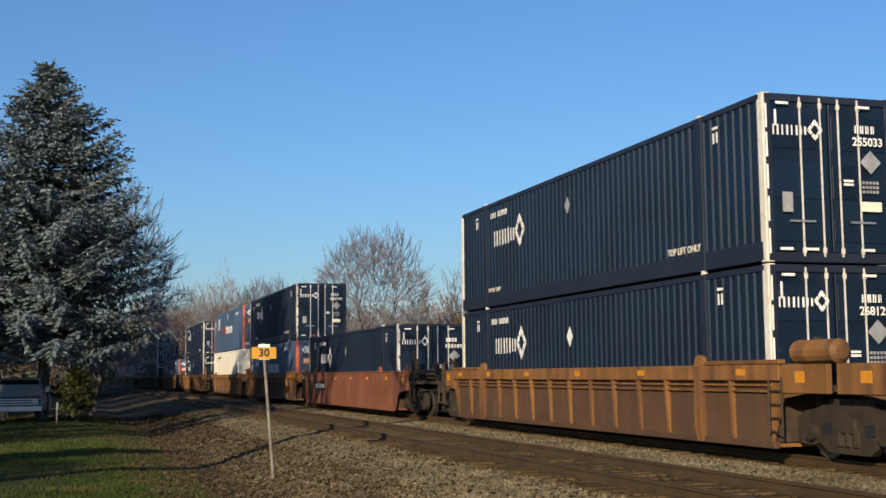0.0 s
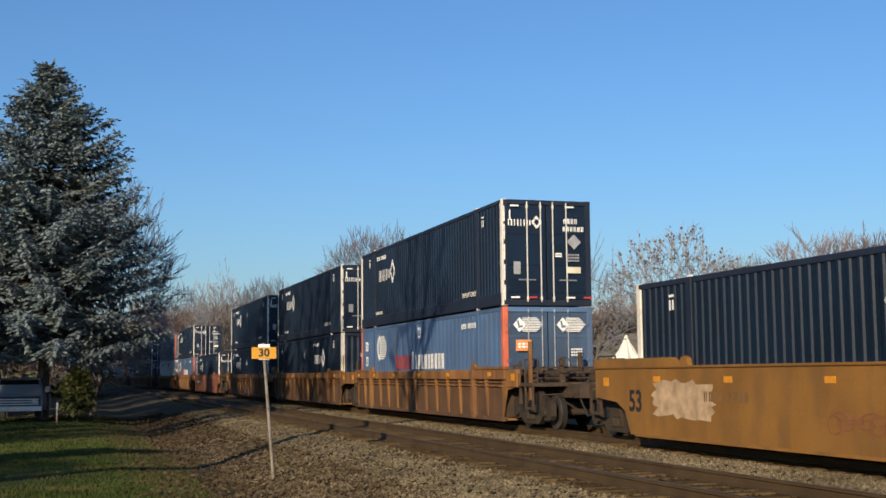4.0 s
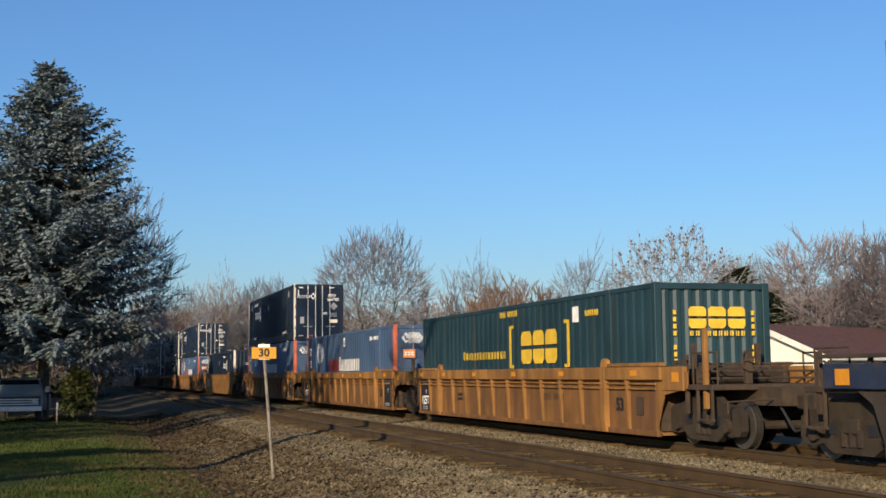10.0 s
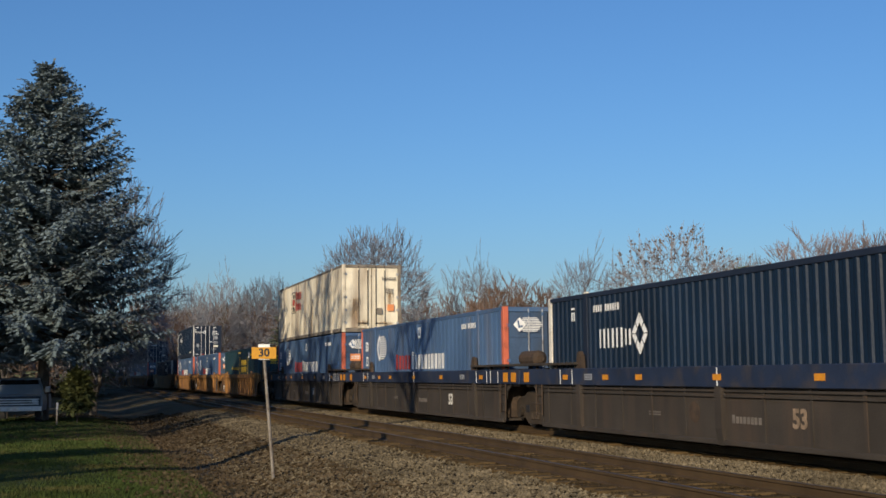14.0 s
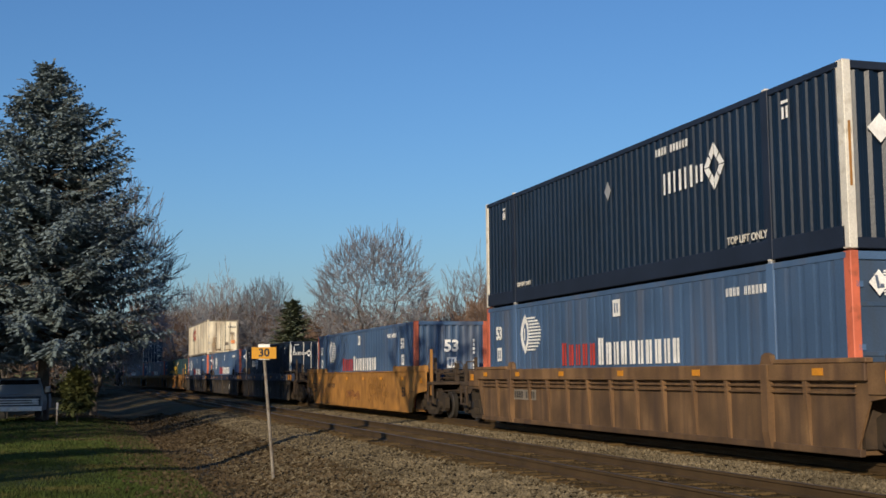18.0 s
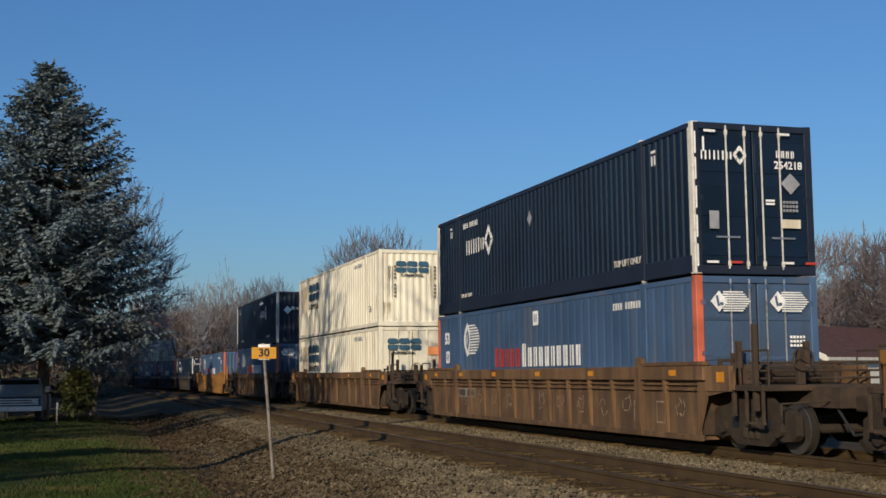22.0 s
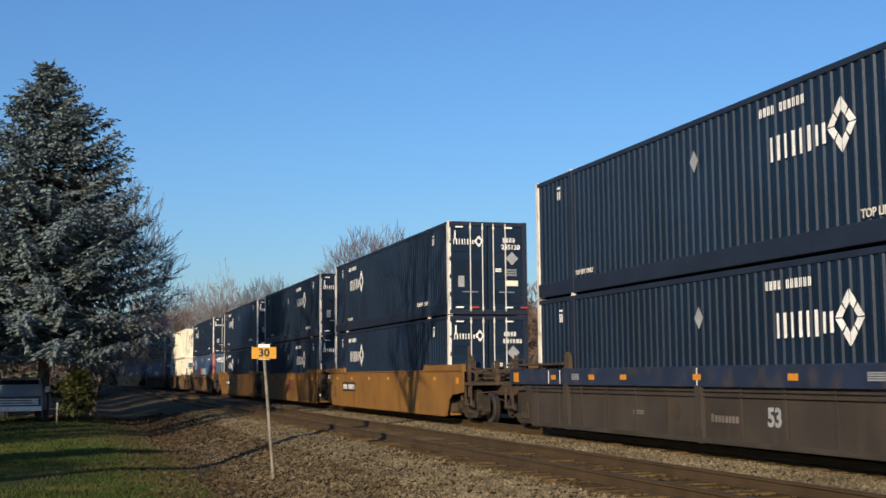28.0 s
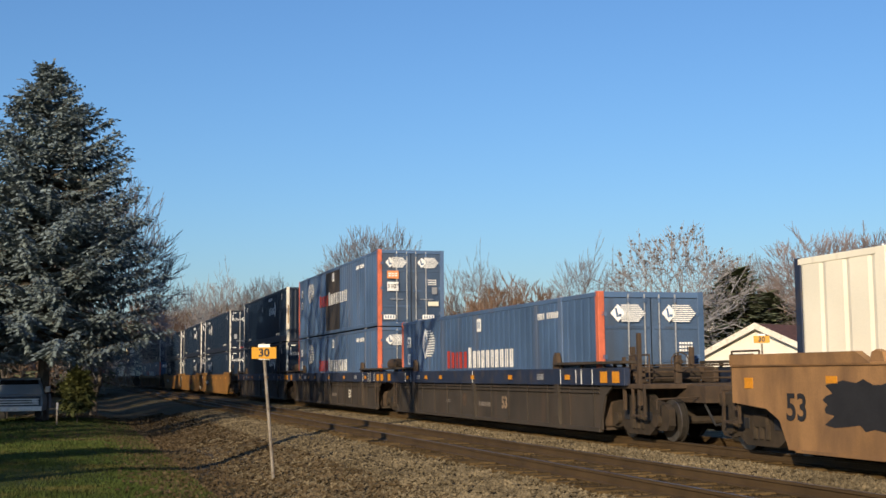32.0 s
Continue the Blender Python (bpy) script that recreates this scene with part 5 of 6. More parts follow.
def wheel_rim(rad, t):
    """A hand wheel: a round rim of short rods, four spokes and a hub, facing along y."""
    g = Mesh()
    pts = [(rad * math.cos(2 * math.pi * k / 14), 0, rad * math.sin(2 * math.pi * k / 14)) for k in range(14)]
    for k in range(14):
        g.tube(pts[k], pts[(k + 1) % 14], t, sides=5, caps=False)
    for k in (0, 4, 7, 11):
        g.tube((0, 0, 0), pts[k], t * 0.8, sides=4, caps=False)
    return g.tube((0, -0.05, 0), (0, 0.05, 0), 0.045, sides=8).data("brake_wheel", M_GEAR)


def end_gear(car, sg, material, coupled, style):
    """What stands over the truck at one end: platform, sills, grab irons, ladder, brake gear, coupler."""
    gear = M_GEAR
    y1 = 11.35 if coupled else 10.0
    m = Mesh().prism([(8.2 * sg, 0.9), (8.75 * sg, 0.78), (y1 * sg, 0.78), (y1 * sg, 1.12), (8.2 * sg, 1.12)], "x", -0.42, 0.42)
    part("draft_sill", once(("draft", sg, coupled), lambda: m.data("draft_sill", gear)), car, "", pose(0, 0, 0))
    a, b = sorted((8.3 * sg, (10.6 if coupled else 9.7) * sg))
    part("end_platform", box_mesh("end_platform", gear, -1.38, 1.38, round(a, 2), round(b, 2), 1.06, 1.16, c=0.01), car, "steel end platform")
    for x in (-1.3, 1.3):
        part("upright", box_mesh("upright", gear, -0.05, 0.05, -0.05, 0.05, 0.7, 1.95, c=0.008), car, "", pose(x * 0.55, 8.75 * sg, 0))
        part("bracket", box_mesh("bracket", gear, -0.06, 0.06, -0.3, 0.3, 1.16, 1.5, c=0.02), car, "", pose(x * 0.85, 8.85 * sg, 0))
        if x > 0 or coupled or style == "smooth":
            continue
        e = part("ladder", once(("ladder", gear.name), lambda: Mesh().tube((0, -0.19, 0.38), (0, -0.19, 1.3), 0.02).tube((0, 0.19, 0.38), (0, 0.19, 1.3), 0.02).data("ladder", gear)), car, "steel grab-iron ladder", pose(x * 1.12, 8.62 * sg, 0))
        for z in (0.42, 0.64, 0.86, 1.08):
            part("rung", once(("rung", gear.name), lambda: Mesh().tube((0, -0.19, 0), (0, 0.19, 0), 0.014).data("rung", gear)), e, "", pose(0, 0, z))
    part("cross_beam", box_mesh("cross_beam", gear, -1.3, 1.3, -0.09, 0.09, 1.38, 1.52, c=0.01), car, "", pose(0, 8.6 * sg, 0))
    part("brake_tank", once("tank", lambda: Mesh().tube((-0.55, 0, 0), (0.55, 0, 0), 0.16, sides=12).data("brake_tank", M_TRUCK)), car, "", pose(0, 9.3 * sg, 1.32))
    if coupled:
        part("coupler", once(("coupler", sg), lambda: Mesh().box(-0.11, 0.11, min(11.3 * sg, 11.85 * sg), max(11.3 * sg, 11.85 * sg), 0.72, 0.98, c=0.03).box(-0.19, 0.19, min(11.75 * sg, 12.02 * sg), max(11.75 * sg, 12.02 * sg), 0.66, 1.02, c=0.05).data("coupler", M_TRUCK)), car, "cast coupler")
        part("air_hose", once(("hose", sg), lambda: Mesh().tube((0, 11.2 * sg, 0.75), (0, 11.6 * sg, 0.35), 0.025).tube((0, 11.6 * sg, 0.35), (0, 12.0 * sg, 0.4), 0.025).data("air_hose", M_RUBBER)), car, "", pose(-0.35, 0, 0))
        part("buffer_post", box_mesh("buffer_post", material if sg < 0 and material in (M_WELL_R, M_WELL_A, M_WELL_O) else gear, -0.04, 0.04, -0.05, 0.05, 0.72, 2.2 if sg < 0 else 1.7, c=0.006), car, "tall grab post", pose(-1.3, 10.25 * sg, 0))
        if sg < 0:
            part("brake_stand", box_mesh("brake_stand", gear, -0.07, 0.07, -0.06, 0.06, 1.16, 1.75, c=0.015), car, "hand-brake stand", pose(-0.45, 10.3 * sg, 0))
            part("brake_wheel", once("brake_wheel", lambda: wheel_rim(0.2, 0.015)), car, "spoked hand-brake wheel", pose(-0.45, 10.4 * sg, 1.6))
            for z in (1.27, 1.4, 1.54):
                part("cross_rail", once("cross_rail", lambda: Mesh().tube((-1.32, 0, 0), (1.32, 0, 0), 0.022).data("cross_rail", gear)), car, "", pose(0, 10.05 * sg, z))
            part("valve_box", box_mesh("valve_box", gear, -0.17, 0.17, -0.14, 0.14, 0.0, 0.3, c=0.02), car, "", pose(-0.9, 9.3 * sg, 1.16))
            part("uncoupling_lever", once(("uncoup", sg), lambda: Mesh().tube((-1.36, 0, 0.86), (-0.3, 0, 0.9), 0.016).tube((-1.36, 0, 0.86), (-1.36, 0.0, 0.66), 0.016).data("uncoupling_lever", gear)), car, "bent uncoupling rod", pose(0, 11.1 * sg, 0))
        part("side_step", once(("side_step", sg), lambda: Mesh().box(-0.03, 0.03, min(10.0 * sg, 10.6 * sg), max(10.0 * sg, 10.6 * sg), 0.5, 0.54).box(-0.025, 0.025, min(10.02 * sg, 10.06 * sg), max(10.02 * sg, 10.06 * sg), 0.5, 1.1).box(-0.025, 0.025, min(10.54 * sg, 10.58 * sg), max(10.54 * sg, 10.58 * sg), 0.5, 1.1).data("side_step", gear)), car, "hanging step", pose(-1.36, 0, 0))
        if sg < 0:
            part("corner_frame", once(("corner_frame", sg, material.name), lambda: Mesh().box(-0.03, 0.03, min(9.5 * sg, 9.57 * sg), max(9.5 * sg, 9.57 * sg), 0.62, 1.72).box(-0.03, 0.03, min(9.05 * sg, 9.12 * sg), max(9.05 * sg, 9.12 * sg), 1.1, 1.62).box(-0.02, 0.02, min(9.05 * sg, 9.57 * sg), max(9.05 * sg, 9.57 * sg), 1.56, 1.62).data("corner_frame", gear)), car, "upright frame of welded bars", pose(-1.3, 0, 0))
        for x in (-1.2, 1.2):
            part("handrail", once(("handrail", sg), lambda: Mesh().tube((0, 10.5 * sg, 1.16), (0, 10.5 * sg, 1.75), 0.018).tube((0, 10.5 * sg, 1.75), (0, 9.6 * sg, 1.75), 0.018).tube((0, 9.6 * sg, 1.75), (0, 9.6 * sg, 1.16), 0.018).data("handrail", gear)), car, "", pose(x, 0, 0))


def reflectors(car, xs, z, w=0.28, h=0.11, x=-1.47):
    for y in xs:
        part("reflector", box_mesh("reflector", M_REFLECT, -0.004, 0.004, -w / 2, w / 2, -h / 2, h / 2), car, "orange reflector", pose(x, y, z))


def mark(car, name, key, build, material, y, z, x=-1.47):
    ob = part(name, shape_data(key, build, name, material), car, "", pose(x, y, z, 0, 0, -90))
    if name.endswith(("print", "scrawl", "chalk_mark")):
        ob["kind"] = "stuff"


def car_words(car, text, h, material, y, z, x=-1.475, weight=0.01):
    part("lettering", words(text, h, material, weight), car, "", pose(x, y, z, 0, 0, -90))


def floor_and_bulkheads(car, material):
    part("well_floor", box_mesh("well_floor", material, -1.3, 1.3, -8.4, 8.4, 0.15, 0.24), car, "")
    for sg in (-1, 1):
        part("bulkhead", box_mesh("bulkhead", M_GEAR, -1.3, 1.3, -0.05, 0.05, 0.24, 1.2), car, "", pose(0, 8.42 * sg, 0))


def ribbed_well(material, front, rear, label, placards=False):
    panel = {M_WELL_A: M_PANEL_O, M_WELL_B: M_PANEL_B}.get(material, M_PANEL_R)
    car = tagged(new("well_car"), label, "railway car", "well cars of the train")
    floor_and_bulkheads(car, material)
    for sg in (-1, 1):
        side = part("side_panel", box_mesh("side_panel", panel, -0.012, 0.012, -8.45, 8.45, 0.2, 1.3), car, "", pose(sg * 1.36, 0, 0))
        part("top_sill", box_mesh("top_sill", material, -0.075, 0.075, -8.75, 8.75, 1.24, 1.51, c=0.015), car, "box-section top sill", pose(sg * 1.40, 0, 0))
        part("bottom_sill", box_mesh("bottom_sill", panel, -0.05, 0.05, -8.5, 8.5, 0.13, 0.24, c=0.01), car, "", pose(sg * 1.37, 0, 0))
        for z in (0.0, -0.1):
            part("flange", box_mesh("flange", material, -0.035, 0.035, -8.45, 8.45, 1.15, 1.18), car, "", pose(sg * 1.40, 0, z))
        for e, kind in ((1, front), (-1, rear)):
            a, b = sorted((8.75 * e, (10.02 if kind == "artic" else 9.6) * e))
            part("sill_extension", box_mesh("sill_extension", material, -0.05, 0.05, round(a, 2), round(b, 2), 1.04, 1.5, c=0.01), car, "side plate over the truck", pose(sg * 1.38, 0, 0))
        rib = once(("rib", material.name), lambda: Mesh().prism([(0.0, 1.24), (-0.1, 1.24), (-0.045, 0.3), (-0.02, 0.2), (0.0, 0.2)], "y", -0.042, 0.042).data("rib", material))
        for k in range(13):
            if k not in (1, 11):
                part("rib", rib, car, "", pose(sg * 1.37, (k - 6) * 1.2, 0, 0, 0, 0 if sg < 0 else 180))
        for yy in (-6.1, 6.1):
            part("lift_bracket", once(("lbr", material.name), lambda: Mesh().prism([(0.0, 1.5), (-0.13, 1.5), (-0.13, 0.4), (-0.08, 0.14), (0.0, 0.14)], "y", -0.1, 0.1).data("lift_bracket", material)), car, "wide pressed post", pose(sg * 1.37, yy, 0, 0, 0, 0 if sg < 0 else 180))
            part("locating_lug", once(("lug", material.name), lambda: Mesh().prism([(-0.17, 1.51), (0.17, 1.51), (0.12, 1.66), (0.0, 1.7), (-0.12, 1.66)], "x", -0.05, 0.05).data("locating_lug", material)), car, "", pose(sg * 1.40, yy, 0))
        for e in (-1, 1):
            a, b = sorted((6.35 * e, 8.8 * e))
            part("end_rail", box_mesh("end_rail", material, -0.07, 0.07, round(a, 2), round(b, 2), 1.51, 1.585, c=0.012), car, "", pose(sg * 1.42, 0, 0))
            part("end_gusset", once(("gus", material.name, e), lambda: Mesh().prism([(8.4 * e, 0.2), (8.75 * e, 0.95), (9.7 * e, 1.08), (9.7 * e, 1.4), (8.4 * e, 1.4)], "x", -0.02, 0.02).data("end_gusset", material)), car, "", pose(sg * 1.38, 0, 0))
    reflectors(car, (-7.6, -3.8, -0.6, 2.6, 5.5, 8.0), 1.38, x=-1.482)
    for k in (-1, 1):
        part("reflector", box_mesh("reflector_tall", M_REFLECT, -0.004, 0.004, -0.13, 0.13, -0.09, 0.09), car, "orange reflector", pose(-1.434, 9.3 * k, 1.3))
    if material is M_WELL_B and front == rear == "coupler":
        mark(car, "number_panel", "oldpanel", lambda: flat_shape(rect(0, 0, 1.6, 0.26)), M_EDGE, 5.25, 0.86, -1.385)
        mark(car, "number_print", "oldpanelbars", lambda: glyphs(9, 0.17, 0.11, (4,)), M_DARKMARK, 5.25, 0.86, -1.39)
    if placards:
        for yy in ((-7.75, 7.75) if rear == "artic" or front == "artic" and rear != "coupler" else (7.75,)):
            mark(car, "placard", "blackpl", lambda: flat_shape(rect(0, 0, 0.95, 0.95)), M_DARKMARK, yy, 0.72, -1.40)
            if yy > 0:
                car_words(car, "125T", 0.27, M_PALE, yy, 0.56, -1.408, 0.006)
            car_words(car, "0", 0.13, M_GREYMARK, yy - 0.1, 0.84, -1.408)
            mark(car, "data_print", "plp", lambda: small_bars(5, 1, 0.04, 0.08), M_GREYMARK, yy, 1.08, -1.408)
            mark(car, "data_print", "plq", lambda: small_bars(6, 2 - (yy > 0), 0.04, 0.07), M_GREYMARK, yy, 0.36, -1.408)
        car_words(car, "53", 0.26, M_DARKMARK, -6.75, 0.72, -1.39)
        if rear == "coupler":
            mark(car, "placard", "greypl", lambda: flat_shape(rect(0, 0, 0.3, 0.36)), M_GEAR, -7.7, 0.72, -1.395)
            mark(car, "data_print", "oldnum", lambda: glyphs(9, 0.16, 0.11, (4,)), M_PANEL_R, -3.0, 0.84, -1.385)
        mark(car, "data_print", "rp5", lambda: small_bars(5, 2, 0.08, 0.07), M_DARKMARK, 4.2, 0.8, -1.38)
    if rear == "artic" and front == "coupler" and material is not M_WELL_A:
        part("air_drum", once(("drum", material.name), lambda: Mesh().tube((0, -0.55, 0), (0, 0.55, 0), 0.2, sides=14).tube((0, -0.62, 0), (0, -0.55, 0), 0.12, 0.2, 14).tube((0, 0.55, 0), (0, 0.62, 0), 0.2, 0.12, 14).data("air_drum", material)), car, "rusty air reservoir drum", pose(-0.95, -9.15, 1.7))
    end_gear(car, 1, material, front == "coupler", "ribbed")
    end_gear(car, -1, material, rear == "coupler", "ribbed")
    if front == "coupler":
        truck(car, 9.75)
    truck(car, -9.75 if rear == "coupler" else -10.05)
    return car


def smooth_well(material, front, rear, label, hood=True, plate="", patches=0):
    car = tagged(new("well_car"), label, "railway car", "well cars of the train")
    floor_and_bulkheads(car, material)
    f, r = (10.1 if front == "coupler" else 8.5), (10.1 if rear == "coupler" else 8.45)
    cut = lambda q: [(8.42, 0.14), (8.66, 0.6), (9.05, 0.78), (q, 0.86), (q, 1.5)] if q > 9 else [(q - 0.25, 0.14), (q, 0.4), (q, 1.5)]
    out = cut(f) + [(-y, z) for y, z in cut(r)][::-1]
    for sg, q in ((1, f), (-1, r)):
        if q < 9:
            part("link_frame", once(("linkf", sg), lambda: Mesh().box(-1.06, 1.06, min(8.5 * sg, 9.9 * sg), max(8.5 * sg, 9.9 * sg), 0.9, 1.5, c=0.03).box(-1.36, -1.05, min(8.62 * sg, 8.7 * sg), max(8.62 * sg, 8.7 * sg), 0.7, 1.5).box(-1.36, -1.05, min(9.25 * sg, 9.32 * sg), max(9.25 * sg, 9.32 * sg), 0.9, 1.5).data("link_frame", M_GEAR)), car, "dark frame over the shared truck")
            part("link_deck", once(("linkd", sg, material.name), lambda: Mesh().box(-1.44, 1.44, min(8.5 * sg, 9.95 * sg), max(8.5 * sg, 9.95 * sg), 1.52, 1.66, c=0.01).data("link_deck", material)), car, "deck plate over the joint")
            if sg > 0:
                part("load_plate", box_mesh("load_plate", M_TRUCK, -0.01, 0.01, -0.4, 0.4, -0.32, 0.3, c=0.004), car, "dark plate with a load stencil", pose(-1.41, 8.95, 1.18))
                car_words(car, "125T", 0.15, M_PALE, 9.09, 1.3, -1.425, 0.003)
                part("reflector", box_mesh("reflector_link", M_REFLECT, -0.004, 0.004, -0.12, 0.12, -0.17, 0.17), car, "orange reflector", pose(-1.426, 8.68, 1.28))
                mark(car, "pale_patch", "pale_patch", lambda: flat_shape(rect(0, 0, 0.34, 0.36)), M_WELL_U, 8.2, 1.34, -1.453)
            else:
                part("grab_post", once("grab_post", lambda: Mesh().tube((0, 0, 0.5), (0, 0, 2.05), 0.035).tube((0, -0.3, 0.6), (0, -0.3, 1.5), 0.025).data("grab_post", M_RAIL)), car, "rusty upright pipe", pose(-1.4, -8.75, 0))
                part("brake_pipe", once("brake_pipe", lambda: Mesh().tube((0, 0.2, 0.95), (0, -0.5, 1.2), 0.03).tube((0, -0.5, 1.2), (0, -1.0, 1.15), 0.03).tube((0, 0.2, 0.95), (0, 0.05, 0.55), 0.025).data("brake_pipe", M_RUBBER)), car, "black air pipe", pose(-1.36, -8.85, 0))
                part("step", box_mesh("step", M_PALE, -0.02, 0.02, -0.14, 0.14, -0.04, 0.04), car, "white-tipped step", pose(-1.4, -8.85, 0.5))
                for z in (0.95, 1.3):
                    part("reflector", box_mesh("reflector_edge", M_REFLECT, -0.004, 0.004, -0.05, 0.05, -0.13, 0.13), car, "orange reflector", pose(-1.455, -8.36, z))
    for sg in (-1, 1):
        part("side_plate", once(("splate", material.name, f, r), lambda: Mesh().prism(out, "x", -0.02, 0.02).data("side_plate", material)), car, "flat welded side plate", pose(sg * 1.43, 0, 0))
        part("top_flange", box_mesh("top_flange", material, -0.08, 0.06, -r, f, 1.47, 1.52, c=0.01), car, "", pose(sg * 1.40, 0, 0))
        part("bottom_flange", box_mesh("bottom_flange", material, -0.05, 0.05, -8.2, 8.2, 0.11, 0.16), car, "", pose(sg * 1.42, 0, 0))
        for yy in (-6.1, 6.1):
            part("locating_lug", once(("lug", material.name), lambda: Mesh().prism([(-0.17, 1.51), (0.17, 1.51), (0.12, 1.66), (0.0, 1.7), (-0.12, 1.66)], "x", -0.05, 0.05).data("locating_lug", material)), car, "", pose(sg * 1.40, yy, 0))
        if hood:
            for e, q in ((1, f), (-1, r)):
                pts = [(6.2 * e, 1.5), (6.55 * e, 1.68), (q * e, 1.68), (q * e, 1.5)]
                part("hood", once(("hood", material.name, e, q), lambda: Mesh().prism(pts, "x", -0.1, 0.03).data("hood", material)), car, "raised end hood", pose(sg * 1.39, 0, 0))
    reflectors(car, (-7.2, -4.2, -1.4, 1.5, 4.5, 7.2), 1.26, x=-1.455)
    for k in (-1, 1) if front == "coupler" else (-1,):
        part("reflector", box_mesh("reflector_tall", M_REFLECT, -0.004, 0.004, -0.13, 0.13, -0.09, 0.09), car, "orange reflector", pose(-1.455, (9.55 if (f if k > 0 else r) > 9 else 8.2) * k, 1.2))
    car_words(car, "53", 0.42, M_DARKMARK if front == "coupler" and not plate else M_WELL_B, 8.15 if front == "coupler" else 7.7, 0.8 if front == "coupler" else 0.66, -1.46, 0.012)
    if front == rear == "coupler":
        car_words(car, "53", 0.31, M_DARKMARK, -7.4, 0.78, -1.46, 0.006)
        mark(car, "data_print", "rearprint", lambda: flat_shape(rect(0, 0, 0.5, 0.025), rect(-1.2, -0.03, 0.45, 0.02)), M_WELL_B, -8.5, 0.82, -1.456)
        mark(car, "spray_scrawl", "spray_a", lambda: loops(3.0, 0.95, 11, 0.01), M_WELL_T, -3.8, 0.82, -1.456)
        mark(car, "spray_scrawl", "spray_b", lambda: loops(2.3, 0.34, 9, 0.012), M_WELL_RED, 0.4, 0.6, -1.456)
        mark(car, "data_print", "midprint", lambda: glyphs(9, 0.18, 0.12, (4,)), M_WELL_B, 4.6, 0.95, -1.456)
    if plate:
        mark(car, "number_panel", "numpanel", lambda: flat_shape(rect(0, 0, 2.3, 0.36)), M_DARKMARK, 4.55 if plate != "bars" else 5.0, 0.92, -1.453)
        if plate == "bars":
            mark(car, "number_print", "numbars", lambda: glyphs(11, 0.2, 0.13, (4,)), M_PALE, 5.0, 0.92, -1.458)
        else:
            car_words(car, plate, 0.21, M_PALE, 4.55, 0.92, -1.458, 0.0)
            car_words(car, "A", 0.21, M_DARKMARK, 3.0, 0.92, -1.458)
            mark(car, "data_print", "sideline", lambda: small_bars(9, 1, 0.07, 0.07), M_WELL_B, 1.7, 0.9, -1.456)
    if material is M_WELL_T and not plate and front == "artic" and rear == "artic":
        mark(car, "faded_mark", "fadedblocks", lambda: flat_shape(*[rect(x, z, 0.5, 0.24) for x in (-0.62, 0.0, 0.62) for z in (-0.15, 0.14)]), M_FADEDRED, -1.36, 0.9, -1.453)
        car_words(car, "C", 0.2, M_DARKMARK, 1.5, 0.95, -1.455)
    if patches:
        mark(car, "old_paint_patch", ("opp", patches), lambda: flat_shape(ragged(2.6, 0.78, 3)), M_DARKMARK if patches == 2 else M_STREAK, 6.2, 0.88, -1.452)
        mark(car, "old_paint_patch", ("opq", patches), lambda: flat_shape(ragged(1.3, 0.5, 5)), M_WELL_B, -1.0, 0.8, -1.452)
    end_gear(car, 1, material, front == "coupler", "smooth")
    end_gear(car, -1, material, rear == "coupler", "smooth")
    if front == "coupler":
        truck(car, 9.75)
    truck(car, -9.75 if rear == "coupler" else -10.05)
    return car


